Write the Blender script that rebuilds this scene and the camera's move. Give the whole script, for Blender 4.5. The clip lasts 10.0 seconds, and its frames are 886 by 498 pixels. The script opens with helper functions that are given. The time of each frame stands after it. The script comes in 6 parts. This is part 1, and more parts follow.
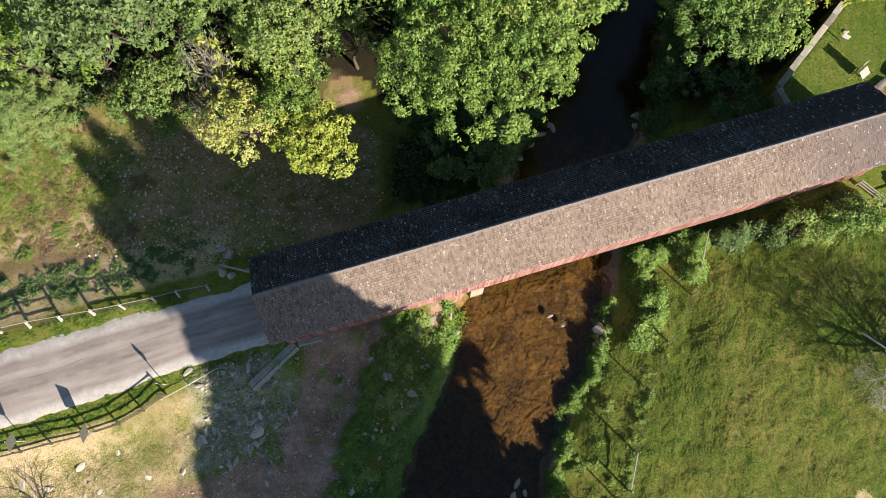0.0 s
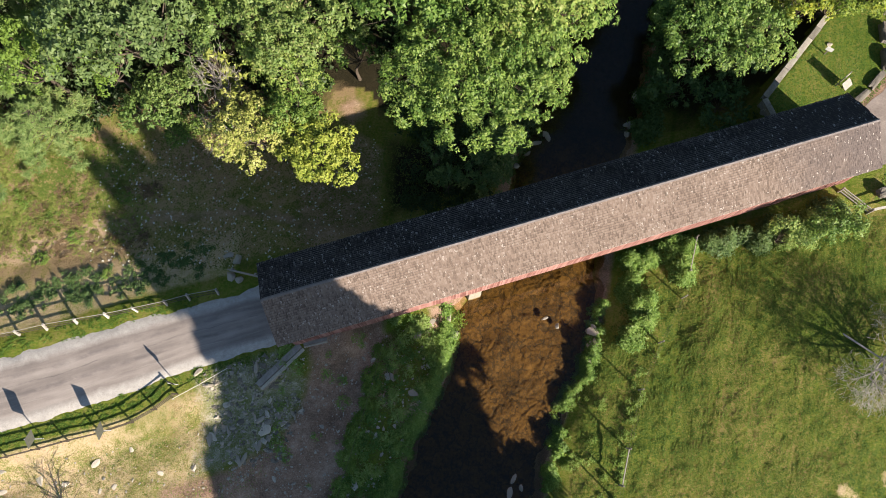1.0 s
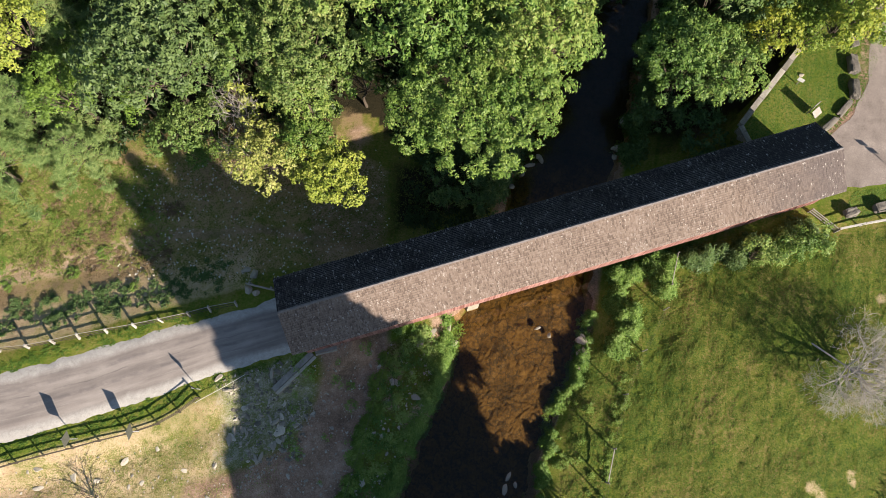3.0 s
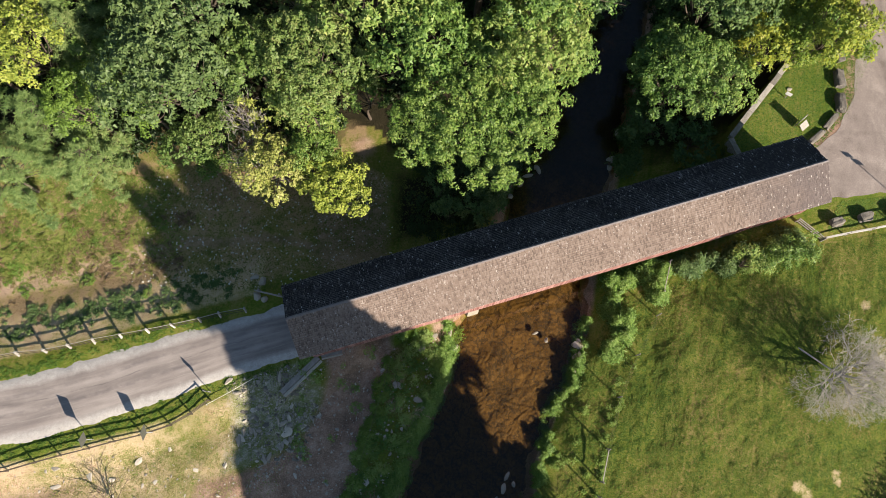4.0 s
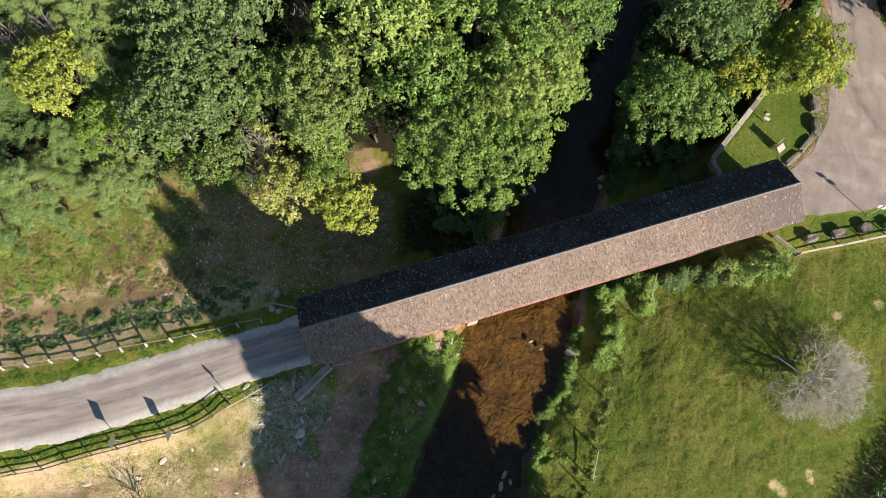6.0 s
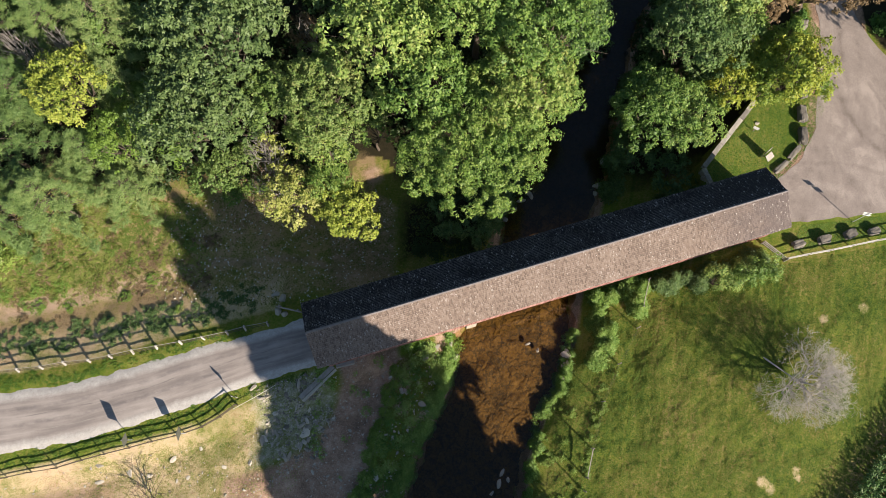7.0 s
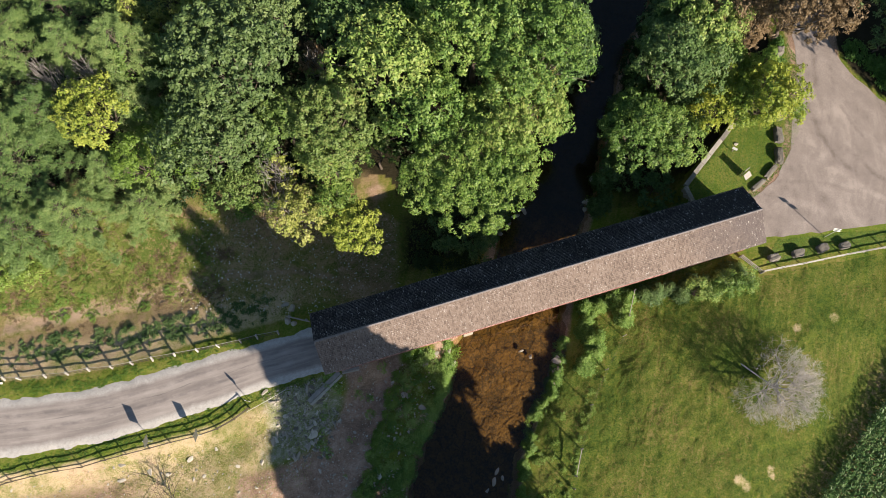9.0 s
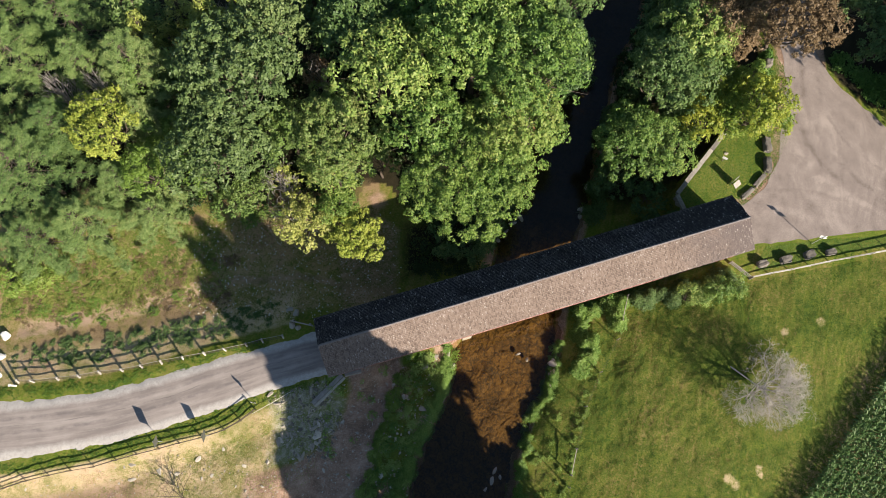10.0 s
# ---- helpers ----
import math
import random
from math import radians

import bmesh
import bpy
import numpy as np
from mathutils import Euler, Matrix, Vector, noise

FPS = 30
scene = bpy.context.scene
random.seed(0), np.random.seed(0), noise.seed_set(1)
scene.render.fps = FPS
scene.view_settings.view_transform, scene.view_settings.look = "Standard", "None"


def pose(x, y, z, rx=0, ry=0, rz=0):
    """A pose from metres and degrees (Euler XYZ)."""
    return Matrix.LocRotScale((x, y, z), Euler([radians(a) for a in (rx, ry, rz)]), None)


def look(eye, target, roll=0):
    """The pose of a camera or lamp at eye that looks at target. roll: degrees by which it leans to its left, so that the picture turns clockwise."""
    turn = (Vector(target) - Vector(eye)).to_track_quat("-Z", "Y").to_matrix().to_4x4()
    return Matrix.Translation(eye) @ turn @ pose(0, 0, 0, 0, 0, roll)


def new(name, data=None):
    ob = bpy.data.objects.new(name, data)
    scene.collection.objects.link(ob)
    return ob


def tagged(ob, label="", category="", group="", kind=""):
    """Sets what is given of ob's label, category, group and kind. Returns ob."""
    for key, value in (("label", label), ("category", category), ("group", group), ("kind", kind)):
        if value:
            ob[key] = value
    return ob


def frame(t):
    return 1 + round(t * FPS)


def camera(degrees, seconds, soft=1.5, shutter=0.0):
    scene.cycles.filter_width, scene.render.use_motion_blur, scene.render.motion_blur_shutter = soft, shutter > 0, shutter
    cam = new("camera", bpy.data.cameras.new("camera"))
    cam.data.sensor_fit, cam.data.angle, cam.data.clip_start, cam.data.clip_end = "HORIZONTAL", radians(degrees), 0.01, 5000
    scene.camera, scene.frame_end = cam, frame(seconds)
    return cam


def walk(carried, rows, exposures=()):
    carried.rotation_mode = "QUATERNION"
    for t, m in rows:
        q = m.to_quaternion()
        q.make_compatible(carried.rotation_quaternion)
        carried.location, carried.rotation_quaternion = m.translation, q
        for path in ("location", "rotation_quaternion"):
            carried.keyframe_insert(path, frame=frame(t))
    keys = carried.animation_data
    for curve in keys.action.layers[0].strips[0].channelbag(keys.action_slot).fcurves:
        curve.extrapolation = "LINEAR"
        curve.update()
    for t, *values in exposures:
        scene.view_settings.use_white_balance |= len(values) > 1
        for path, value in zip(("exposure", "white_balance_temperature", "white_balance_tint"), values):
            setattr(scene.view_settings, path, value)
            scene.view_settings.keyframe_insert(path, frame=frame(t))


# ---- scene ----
cam = camera(62.0, 10.0, soft=0.4)
ROWS = [
    (0, -0.005, 0.100, 56.930, 13.378, -0.084, -0.044),
    (0.5, -0.002, 0.056, 58.200, 13.340, -0.080, -0.060),
    (1, 0.003, 0.013, 59.502, 13.297, -0.117, -0.103),
    (1.5, 0.006, -0.018, 60.829, 13.357, -0.156, -0.085),
    (2, 0.006, -0.038, 62.174, 13.408, -0.159, -0.072),
    (2.5, -0.001, -0.053, 63.535, 13.461, -0.140, -0.046),
    (4, -0.028, -0.086, 67.641, 13.626, -0.025, 0.001),
    (4.5, -0.037, -0.090, 69.016, 13.709, -0.046, 0.016),
    (5, -0.048, -0.091, 70.394, 13.739, -0.011, 0.000),
    (5.5, -0.054, -0.086, 71.762, 13.777, 0.067, 0.008),
    (7, -0.035, -0.053, 75.849, 13.708, 0.099, -0.031),
    (7.5, -0.021, -0.032, 77.228, 13.674, 0.050, -0.035),
    (8, -0.002, 0.002, 78.624, 13.718, 0.078, -0.037),
    (8.5, 0.019, 0.040, 80.038, 13.713, 0.063, -0.046),
    (9, 0.041, 0.077, 81.472, 13.742, 0.050, -0.058),
    (9.5, 0.065, 0.112, 82.915, 13.748, 0.080, -0.066),
    (10, 0.093, 0.147, 84.360, 13.751, 0.040, -0.086),
]
EXPOSURE = 0.98
walk(cam, [(t, pose(x, y, z, pitch, roll, yaw)) for t, x, y, z, pitch, roll, yaw in ROWS],
     [(0.0, EXPOSURE + 0.12), (2.5, EXPOSURE + 0.05), (5.0, EXPOSURE), (10.0, EXPOSURE - 0.03)])

# ---- light: low sun from the south-east side of the bridge ----
SUN_EL, SUN_AZ = 26.5, 136.5   # degrees; azimuth clockwise from +y
sun_way = Vector((math.sin(radians(SUN_AZ)) * math.cos(radians(SUN_EL)),
                  math.cos(radians(SUN_AZ)) * math.cos(radians(SUN_EL)), math.sin(radians(SUN_EL))))
world = bpy.data.worlds.new("sky")
scene.world = world
world.use_nodes = True
wn = world.node_tree
wn.nodes.clear()
sky = wn.nodes.new("ShaderNodeTexSky")
sky.sky_type = "NISHITA"
sky.sun_disc = False
sky.air_density, sky.dust_density, sky.ozone_density = 1.2, 0.5, 2.6
sky.sun_elevation, sky.sun_rotation = radians(SUN_EL), radians(SUN_AZ)
sky_bg = wn.nodes.new("ShaderNodeBackground")
sky_bg.inputs["Strength"].default_value = 0.064
sky_out = wn.nodes.new("ShaderNodeOutputWorld")
wn.links.new(sky.outputs[0], sky_bg.inputs[0])
wn.links.new(sky_bg.outputs[0], sky_out.inputs[0])
sun_lamp = bpy.data.lights.new("sun", "SUN")
sun_lamp.energy, sun_lamp.angle, sun_lamp.color = 5.35, radians(0.6), (1.0, 0.876, 0.745)
sun = new("sun", sun_lamp)
sun.matrix_world = look(sun_way * 200, (0, 0, 0))


# ---- node materials ----
class Mat:
    """A small writer for node materials."""

    def __init__(self, name, rough=0.8, spec=0.3):
        self.m = bpy.data.materials.new(name)
        self.m.use_nodes = True
        self.t = self.m.node_tree
        self.b = self.t.nodes["Principled BSDF"]
        self.b.inputs["Roughness"].default_value = rough
        self.b.inputs["Specular IOR Level"].default_value = spec

    def node(self, kind, **settings):
        n = self.t.nodes.new(kind)
        for key, value in settings.items():
            n.inputs[key].default_value = value
        return n

    def link(self, a, b):
        self.t.links.new(a, b)

    def coords(self, scale=(1, 1, 1)):
        c = self.node("ShaderNodeNewGeometry")
        m = self.node("ShaderNodeMapping")
        m.inputs["Scale"].default_value = scale
        self.link(c.outputs["Position"], m.inputs[0])
        return m.outputs[0]

    def local(self, scale=(1, 1, 1)):
        c = self.node("ShaderNodeTexCoord")
        m = self.node("ShaderNodeMapping")
        m.inputs["Scale"].default_value = scale
        self.link(c.outputs["Object"], m.inputs[0])
        return m.outputs[0]

    def noise(self, scale, detail=5.0, rough=0.6, at=None, distort=0.0):
        n = self.node("ShaderNodeTexNoise", Scale=scale, Detail=detail, Roughness=rough, Distortion=distort)
        self.link(at if at is not None else self.coords(), n.inputs["Vector"])
        return n.outputs["Fac"]

    def cells(self, scale, at=None, feature="F1", random=1.0):
        n = self.node("ShaderNodeTexVoronoi", Scale=scale, Randomness=random)
        n.feature = feature
        self.link(at if at is not None else self.coords(), n.inputs["Vector"])
        return n

    def ramp(self, fac, stops):
        r = self.node("ShaderNodeValToRGB")
        e = r.color_ramp.elements
        while len(e) < len(stops):
            e.new(0.5)
        for i, (p, c) in enumerate(stops):
            e[i].position = p
            e[i].color = (*c, 1) if isinstance(c, tuple) else (c, c, c, 1)
        self.link(fac, r.inputs[0])
        return r.outputs[0]

    def mix(self, fac, a, b, blend="MIX"):
        n = self.t.nodes.new("ShaderNodeMix")
        n.data_type, n.blend_type = "RGBA", blend
        for key, value in ((0, fac), (6, a), (7, b)):
            socket = n.inputs[key]
            if isinstance(value, (int, float)):
                socket.default_value = value if key == 0 else (value, value, value, 1)
            elif isinstance(value, tuple):
                socket.default_value = (*value, 1)
            else:
                self.link(value, socket)
        return n.outputs[2]

    def maths(self, op, a, b=0.0, clamp=False):
        n = self.t.nodes.new("ShaderNodeMath")
        n.operation, n.use_clamp = op, clamp
        for socket, value in ((n.inputs[0], a), (n.inputs[1], b)):
            if isinstance(value, (int, float)):
                socket.default_value = value
            else:
                self.link(value, socket)
        return n.outputs[0]

    def attribute(self, name):
        n = self.node("ShaderNodeAttribute")
        n.attribute_name = name
        return n

    def split(self, colour):
        n = self.node("ShaderNodeSeparateColor")
        self.link(colour, n.inputs[0])
        return n.outputs[0], n.outputs[1], n.outputs[2]

    def island(self):
        return self.node("ShaderNodeNewGeometry").outputs["Random Per Island"]

    def each(self):
        return self.node("ShaderNodeObjectInfo").outputs["Random"]

    def colour(self, c):
        if isinstance(c, tuple):
            self.b.inputs["Base Color"].default_value = (*c, 1)
        else:
            self.link(c, self.b.inputs["Base Color"])

    def bump(self, height, strength=0.5, distance=0.05):
        n = self.node("ShaderNodeBump", Strength=strength, Distance=distance)
        self.link(height, n.inputs["Height"])
        self.link(n.outputs[0], self.b.inputs["Normal"])


def plain(name, dark, light, scale=3.0, rough=0.85, bump=0.4, distance=0.03, per_island=0.0, stretch=(1, 1, 1), per_object=0.0):
    """A weathered surface between two colours, at two scales, with optional variation from piece to piece."""
    m = Mat(name, rough)
    at = m.local(stretch)
    big, fine = m.noise(scale, 6, 0.65, at), m.noise(scale * 9, 4, 0.6, at)
    f = m.maths("ADD", m.maths("MULTIPLY", big, 0.6), m.maths("MULTIPLY", fine, 0.4))
    if per_island:
        f = m.maths("ADD", f, m.maths("MULTIPLY", m.maths("SUBTRACT", m.island(), 0.5), per_island))
    if per_object:
        f = m.maths("ADD", f, m.maths("MULTIPLY", m.maths("SUBTRACT", m.each(), 0.5), per_object))
    m.colour(m.ramp(f, [(0.3, dark), (0.7, light)]))
    m.bump(fine, bump, distance)
    return m.m


def leaf_material(name, stops, rough=0.5, through_light=0.24, spec=0.3, single=0.38):
    """Leaves: colour from leaf to leaf and in broad patches over the crown, with light passing through."""
    m = Mat(name, rough, spec)
    patch = m.maths("ADD", m.maths("MULTIPLY", m.noise(0.22, 3, 0.6), 0.55), m.maths("MULTIPLY", m.noise(1.5, 3, 0.6), 0.45))
    f = m.maths("ADD", m.maths("MULTIPLY", m.island(), single), m.maths("MULTIPLY", m.maths("ADD", m.maths("MULTIPLY", patch, 1.5), -0.25), 1 - single))
    f = m.maths("ADD", f, m.maths("MULTIPLY", m.maths("SUBTRACT", m.each(), 0.5), 0.3))
    c = m.ramp(f, stops)
    m.colour(c)
    tr = m.node("ShaderNodeBsdfTranslucent")
    m.link(c, tr.inputs[0])
    mx = m.node("ShaderNodeMixShader", Fac=through_light)
    m.link(m.b.outputs[0], mx.inputs[1])
    m.link(tr.outputs[0], mx.inputs[2])
    m.link(mx.outputs[0], m.t.nodes["Material Output"].inputs[0])
    return m.m


LEAF = {
    "green": leaf_material("leaf_green", [(0.22, (0.058, 0.125, 0.022)), (0.45, (0.13, 0.225, 0.044)), (0.66, (0.235, 0.325, 0.075)), (0.84, (0.34, 0.39, 0.115)), (0.98, (0.4, 0.35, 0.14))]),
    "dark": leaf_material("leaf_dark_green", [(0.22, (0.046, 0.098, 0.028)), (0.55, (0.1, 0.172, 0.048)), (0.8, (0.165, 0.235, 0.07)), (0.95, (0.23, 0.26, 0.095))]),
    "sage": leaf_material("leaf_sage_green", [(0.2, (0.072, 0.122, 0.038)), (0.5, (0.14, 0.205, 0.066)), (0.76, (0.225, 0.285, 0.1)), (0.95, (0.3, 0.33, 0.14))]),
    "grey": leaf_material("leaf_grey_green", [(0.2, (0.075, 0.14, 0.03)), (0.5, (0.14, 0.22, 0.052)), (0.74, (0.215, 0.28, 0.08)), (0.97, (0.32, 0.27, 0.12))]),
    "pine": leaf_material("pine_needle_green", [(0.2, (0.062, 0.125, 0.034)), (0.5, (0.145, 0.225, 0.062)), (0.72, (0.225, 0.305, 0.092)), (0.95, (0.33, 0.33, 0.13))]),
    "lime": leaf_material("leaf_lime", [(0.2, (0.105, 0.185, 0.028)), (0.6, (0.19, 0.29, 0.048)), (0.95, (0.3, 0.36, 0.085))]),
    "yellow": leaf_material("leaf_yellow", [(0.2, (0.15, 0.22, 0.03)), (0.5, (0.32, 0.37, 0.06)), (0.85, (0.47, 0.47, 0.11))]),
    "lemon": leaf_material("leaf_lemon", [(0.2, (0.1, 0.17, 0.02)), (0.5, (0.22, 0.285, 0.034)), (0.78, (0.38, 0.385, 0.05)), (0.95, (0.5, 0.42, 0.06))]),
    "pale": leaf_material("leaf_pale_yellow", [(0.2, (0.16, 0.215, 0.036)), (0.55, (0.3, 0.34, 0.075)), (0.9, (0.45, 0.43, 0.15))]),
    "brown": leaf_material("leaf_brown", [(0.2, (0.11, 0.076, 0.036)), (0.55, (0.215, 0.15, 0.078)), (0.9, (0.35, 0.255, 0.145))]),
    "ivy": leaf_material("leaf_ivy", [(0.2, (0.063, 0.143, 0.026)), (0.6, (0.127, 0.247, 0.045)), (0.95, (0.229, 0.325, 0.109))]),
    "grass": leaf_material("grass_blades", [(0.15, (0.075, 0.115, 0.016)), (0.55, (0.13, 0.155, 0.026)), (0.95, (0.215, 0.2, 0.055))], 0.7, 0.3),
    "pasture": leaf_material("pasture_blades", [(0.25, (0.056, 0.108, 0.013)), (0.42, (0.108, 0.158, 0.022)), (0.54, (0.158, 0.185, 0.03)), (0.66, (0.212, 0.2, 0.047)), (0.8, (0.3, 0.24, 0.088))], 0.75, 0.22, 0.2, 0.34),
    "lawn": leaf_material("lawn_blades", [(0.2, (0.052, 0.112, 0.015)), (0.5, (0.105, 0.185, 0.027)), (0.85, (0.18, 0.24, 0.05))], 0.75, 0.22, 0.2, 0.65),
    "straw": leaf_material("straw_blades", [(0.2, (0.2, 0.175, 0.065)), (0.5, (0.38, 0.3, 0.14)), (0.85, (0.52, 0.43, 0.25))], 0.8, 0.2, 0.2),
    "sward": leaf_material("sward_blades", [(0.2, (0.09, 0.15, 0.028)), (0.5, (0.178, 0.238, 0.048)), (0.85, (0.3, 0.31, 0.085))], 0.7, 0.3, 0.2, 0.3),
    "weed": leaf_material("pale_weed_leaf", [(0.2, (0.095, 0.185, 0.03)), (0.55, (0.21, 0.33, 0.064)), (0.9, (0.36, 0.43, 0.14))]),
    "olive": leaf_material("leaf_olive", [(0.24, (0.062, 0.136, 0.022)), (0.42, (0.125, 0.212, 0.037)), (0.6, (0.2, 0.29, 0.06)), (0.8, (0.275, 0.33, 0.085)), (0.96, (0.34, 0.27, 0.1))]),
    # undergrowth leaves, near-black because the shade under crowns is in their colour
    "shade": leaf_material("shade_darkened_leaf", [(0.2, (0.02, 0.04, 0.01)), (0.6, (0.042, 0.075, 0.018)), (0.95, (0.075, 0.1, 0.033))]),
    "corn": leaf_material("corn_leaf", [(0.2, (0.05, 0.105, 0.028)), (0.6, (0.1, 0.185, 0.05)), (0.95, (0.21, 0.26, 0.11))]),
}
BARK = plain("bark", (0.05, 0.04, 0.03), (0.15, 0.12, 0.09), 4, 0.95, 0.8, 0.05)
TWIG_GREY = plain("silver_grey_twig", (0.31, 0.285, 0.262), (0.54, 0.5, 0.465), 4, 0.9, 0.2, 0.01)
BARK_GREY = plain("grey_bark", (0.22, 0.2, 0.18), (0.42, 0.39, 0.36), 4, 0.95, 0.5, 0.03)
STONE = plain("field_stone", (0.14, 0.126, 0.1), (0.34, 0.305, 0.245), 1.5, 0.9, 0.7, 0.04, 0.5)
DRY_LEAF = plain("bleached_leaf", (0.42, 0.4, 0.34), (0.75, 0.72, 0.64), 3, 0.8, 0.2, 0.01)
PALE_STONE = plain("pale_stone", (0.3, 0.27, 0.22), (0.52, 0.47, 0.38), 1.2, 0.9, 0.6, 0.04, 0.3)
CONCRETE = plain("weathered_concrete", (0.2, 0.185, 0.155), (0.5, 0.46, 0.39), 1.4, 0.9, 0.4, 0.02, per_object=0.35)
BLOCK = plain("lichened_block_stone", (0.07, 0.064, 0.054), (0.25, 0.225, 0.19), 2.2, 0.95, 0.9, 0.06, per_object=0.2)
OLD_WOOD = plain("grey_weathered_wood", (0.16, 0.145, 0.125), (0.36, 0.33, 0.29), 3, 0.9, 0.5, 0.01, 0.3, (1, 1, 1))
DARK_WOOD = plain("dark_stained_wood", (0.03, 0.024, 0.018), (0.085, 0.068, 0.05), 3, 0.85, 0.5, 0.01, 0.3)
WHITE_WOOD = plain("worn_white_paint", (0.45, 0.43, 0.39), (0.78, 0.76, 0.71), 2.5, 0.8, 0.3, 0.01, 0.2)
BLEACHED_WOOD = plain("bleached_grey_rail", (0.26, 0.245, 0.215), (0.62, 0.59, 0.53), 1.3, 0.9, 0.4, 0.01, per_object=0.3)
RED_BOARD = plain("faded_red_barn_board", (0.18, 0.075, 0.062), (0.44, 0.25, 0.22), 1.2, 0.85, 0.5, 0.01, 0.35)
RUSTY = plain("rusty_wire", (0.08, 0.06, 0.05), (0.2, 0.15, 0.12), 6, 0.7, 0.1, 0.004)
STEEL = plain("galvanised_steel", (0.3, 0.31, 0.32), (0.5, 0.51, 0.52), 6, 0.45, 0.1, 0.005)
SIGN_BACK = plain("weathered_sign_back", (0.06, 0.064, 0.054), (0.12, 0.122, 0.1), 3, 0.75, 0.1, 0.004)
WHITE_PANEL = plain("white_sign_face", (0.7, 0.7, 0.68), (0.85, 0.85, 0.83), 3, 0.5, 0.1, 0.004)


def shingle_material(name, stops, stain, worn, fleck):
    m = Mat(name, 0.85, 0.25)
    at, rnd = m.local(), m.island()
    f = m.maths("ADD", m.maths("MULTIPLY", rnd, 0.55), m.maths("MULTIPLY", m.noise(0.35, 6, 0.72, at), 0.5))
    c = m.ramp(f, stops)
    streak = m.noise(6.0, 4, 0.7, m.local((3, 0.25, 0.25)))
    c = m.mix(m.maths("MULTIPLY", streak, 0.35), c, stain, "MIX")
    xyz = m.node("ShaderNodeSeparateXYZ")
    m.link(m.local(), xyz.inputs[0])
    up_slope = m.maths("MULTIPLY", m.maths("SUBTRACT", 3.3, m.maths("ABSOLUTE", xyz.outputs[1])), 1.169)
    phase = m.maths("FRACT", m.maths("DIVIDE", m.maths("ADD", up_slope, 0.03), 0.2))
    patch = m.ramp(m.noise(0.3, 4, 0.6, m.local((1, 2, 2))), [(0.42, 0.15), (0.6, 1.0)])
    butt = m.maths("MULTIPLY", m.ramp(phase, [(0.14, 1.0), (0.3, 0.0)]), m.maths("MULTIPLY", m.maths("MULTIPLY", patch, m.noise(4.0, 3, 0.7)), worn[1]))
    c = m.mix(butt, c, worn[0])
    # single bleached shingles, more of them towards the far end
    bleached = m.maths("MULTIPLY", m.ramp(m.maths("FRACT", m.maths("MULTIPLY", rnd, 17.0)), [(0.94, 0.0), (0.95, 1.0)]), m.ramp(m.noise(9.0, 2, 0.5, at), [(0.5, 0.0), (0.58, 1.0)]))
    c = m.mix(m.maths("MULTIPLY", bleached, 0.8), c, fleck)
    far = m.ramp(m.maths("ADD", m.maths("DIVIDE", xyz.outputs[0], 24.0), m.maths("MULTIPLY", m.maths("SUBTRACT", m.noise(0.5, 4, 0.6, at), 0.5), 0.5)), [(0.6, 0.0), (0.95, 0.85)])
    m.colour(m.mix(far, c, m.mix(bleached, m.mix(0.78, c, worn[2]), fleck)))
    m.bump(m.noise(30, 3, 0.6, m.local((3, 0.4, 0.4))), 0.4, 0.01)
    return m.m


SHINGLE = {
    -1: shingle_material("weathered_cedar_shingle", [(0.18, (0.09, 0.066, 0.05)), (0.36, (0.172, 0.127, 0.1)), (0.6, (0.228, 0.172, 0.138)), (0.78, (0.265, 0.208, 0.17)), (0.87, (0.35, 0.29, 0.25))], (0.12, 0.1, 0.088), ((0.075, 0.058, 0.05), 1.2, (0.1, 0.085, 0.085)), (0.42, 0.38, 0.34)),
    # slope away from the sun: darker shingles, with its shade also put into the colour
    1: shingle_material("dark_shaded_shingle", [(0.2, (0.008, 0.007, 0.007)), (0.45, (0.02, 0.016, 0.016)), (0.66, (0.04, 0.033, 0.033)), (0.78, (0.075, 0.065, 0.064)), (0.87, (0.17, 0.155, 0.15))], (0.014, 0.012, 0.012), ((0.17, 0.155, 0.15), 1.7, (0.04, 0.035, 0.035)), (0.42, 0.4, 0.39)),
}


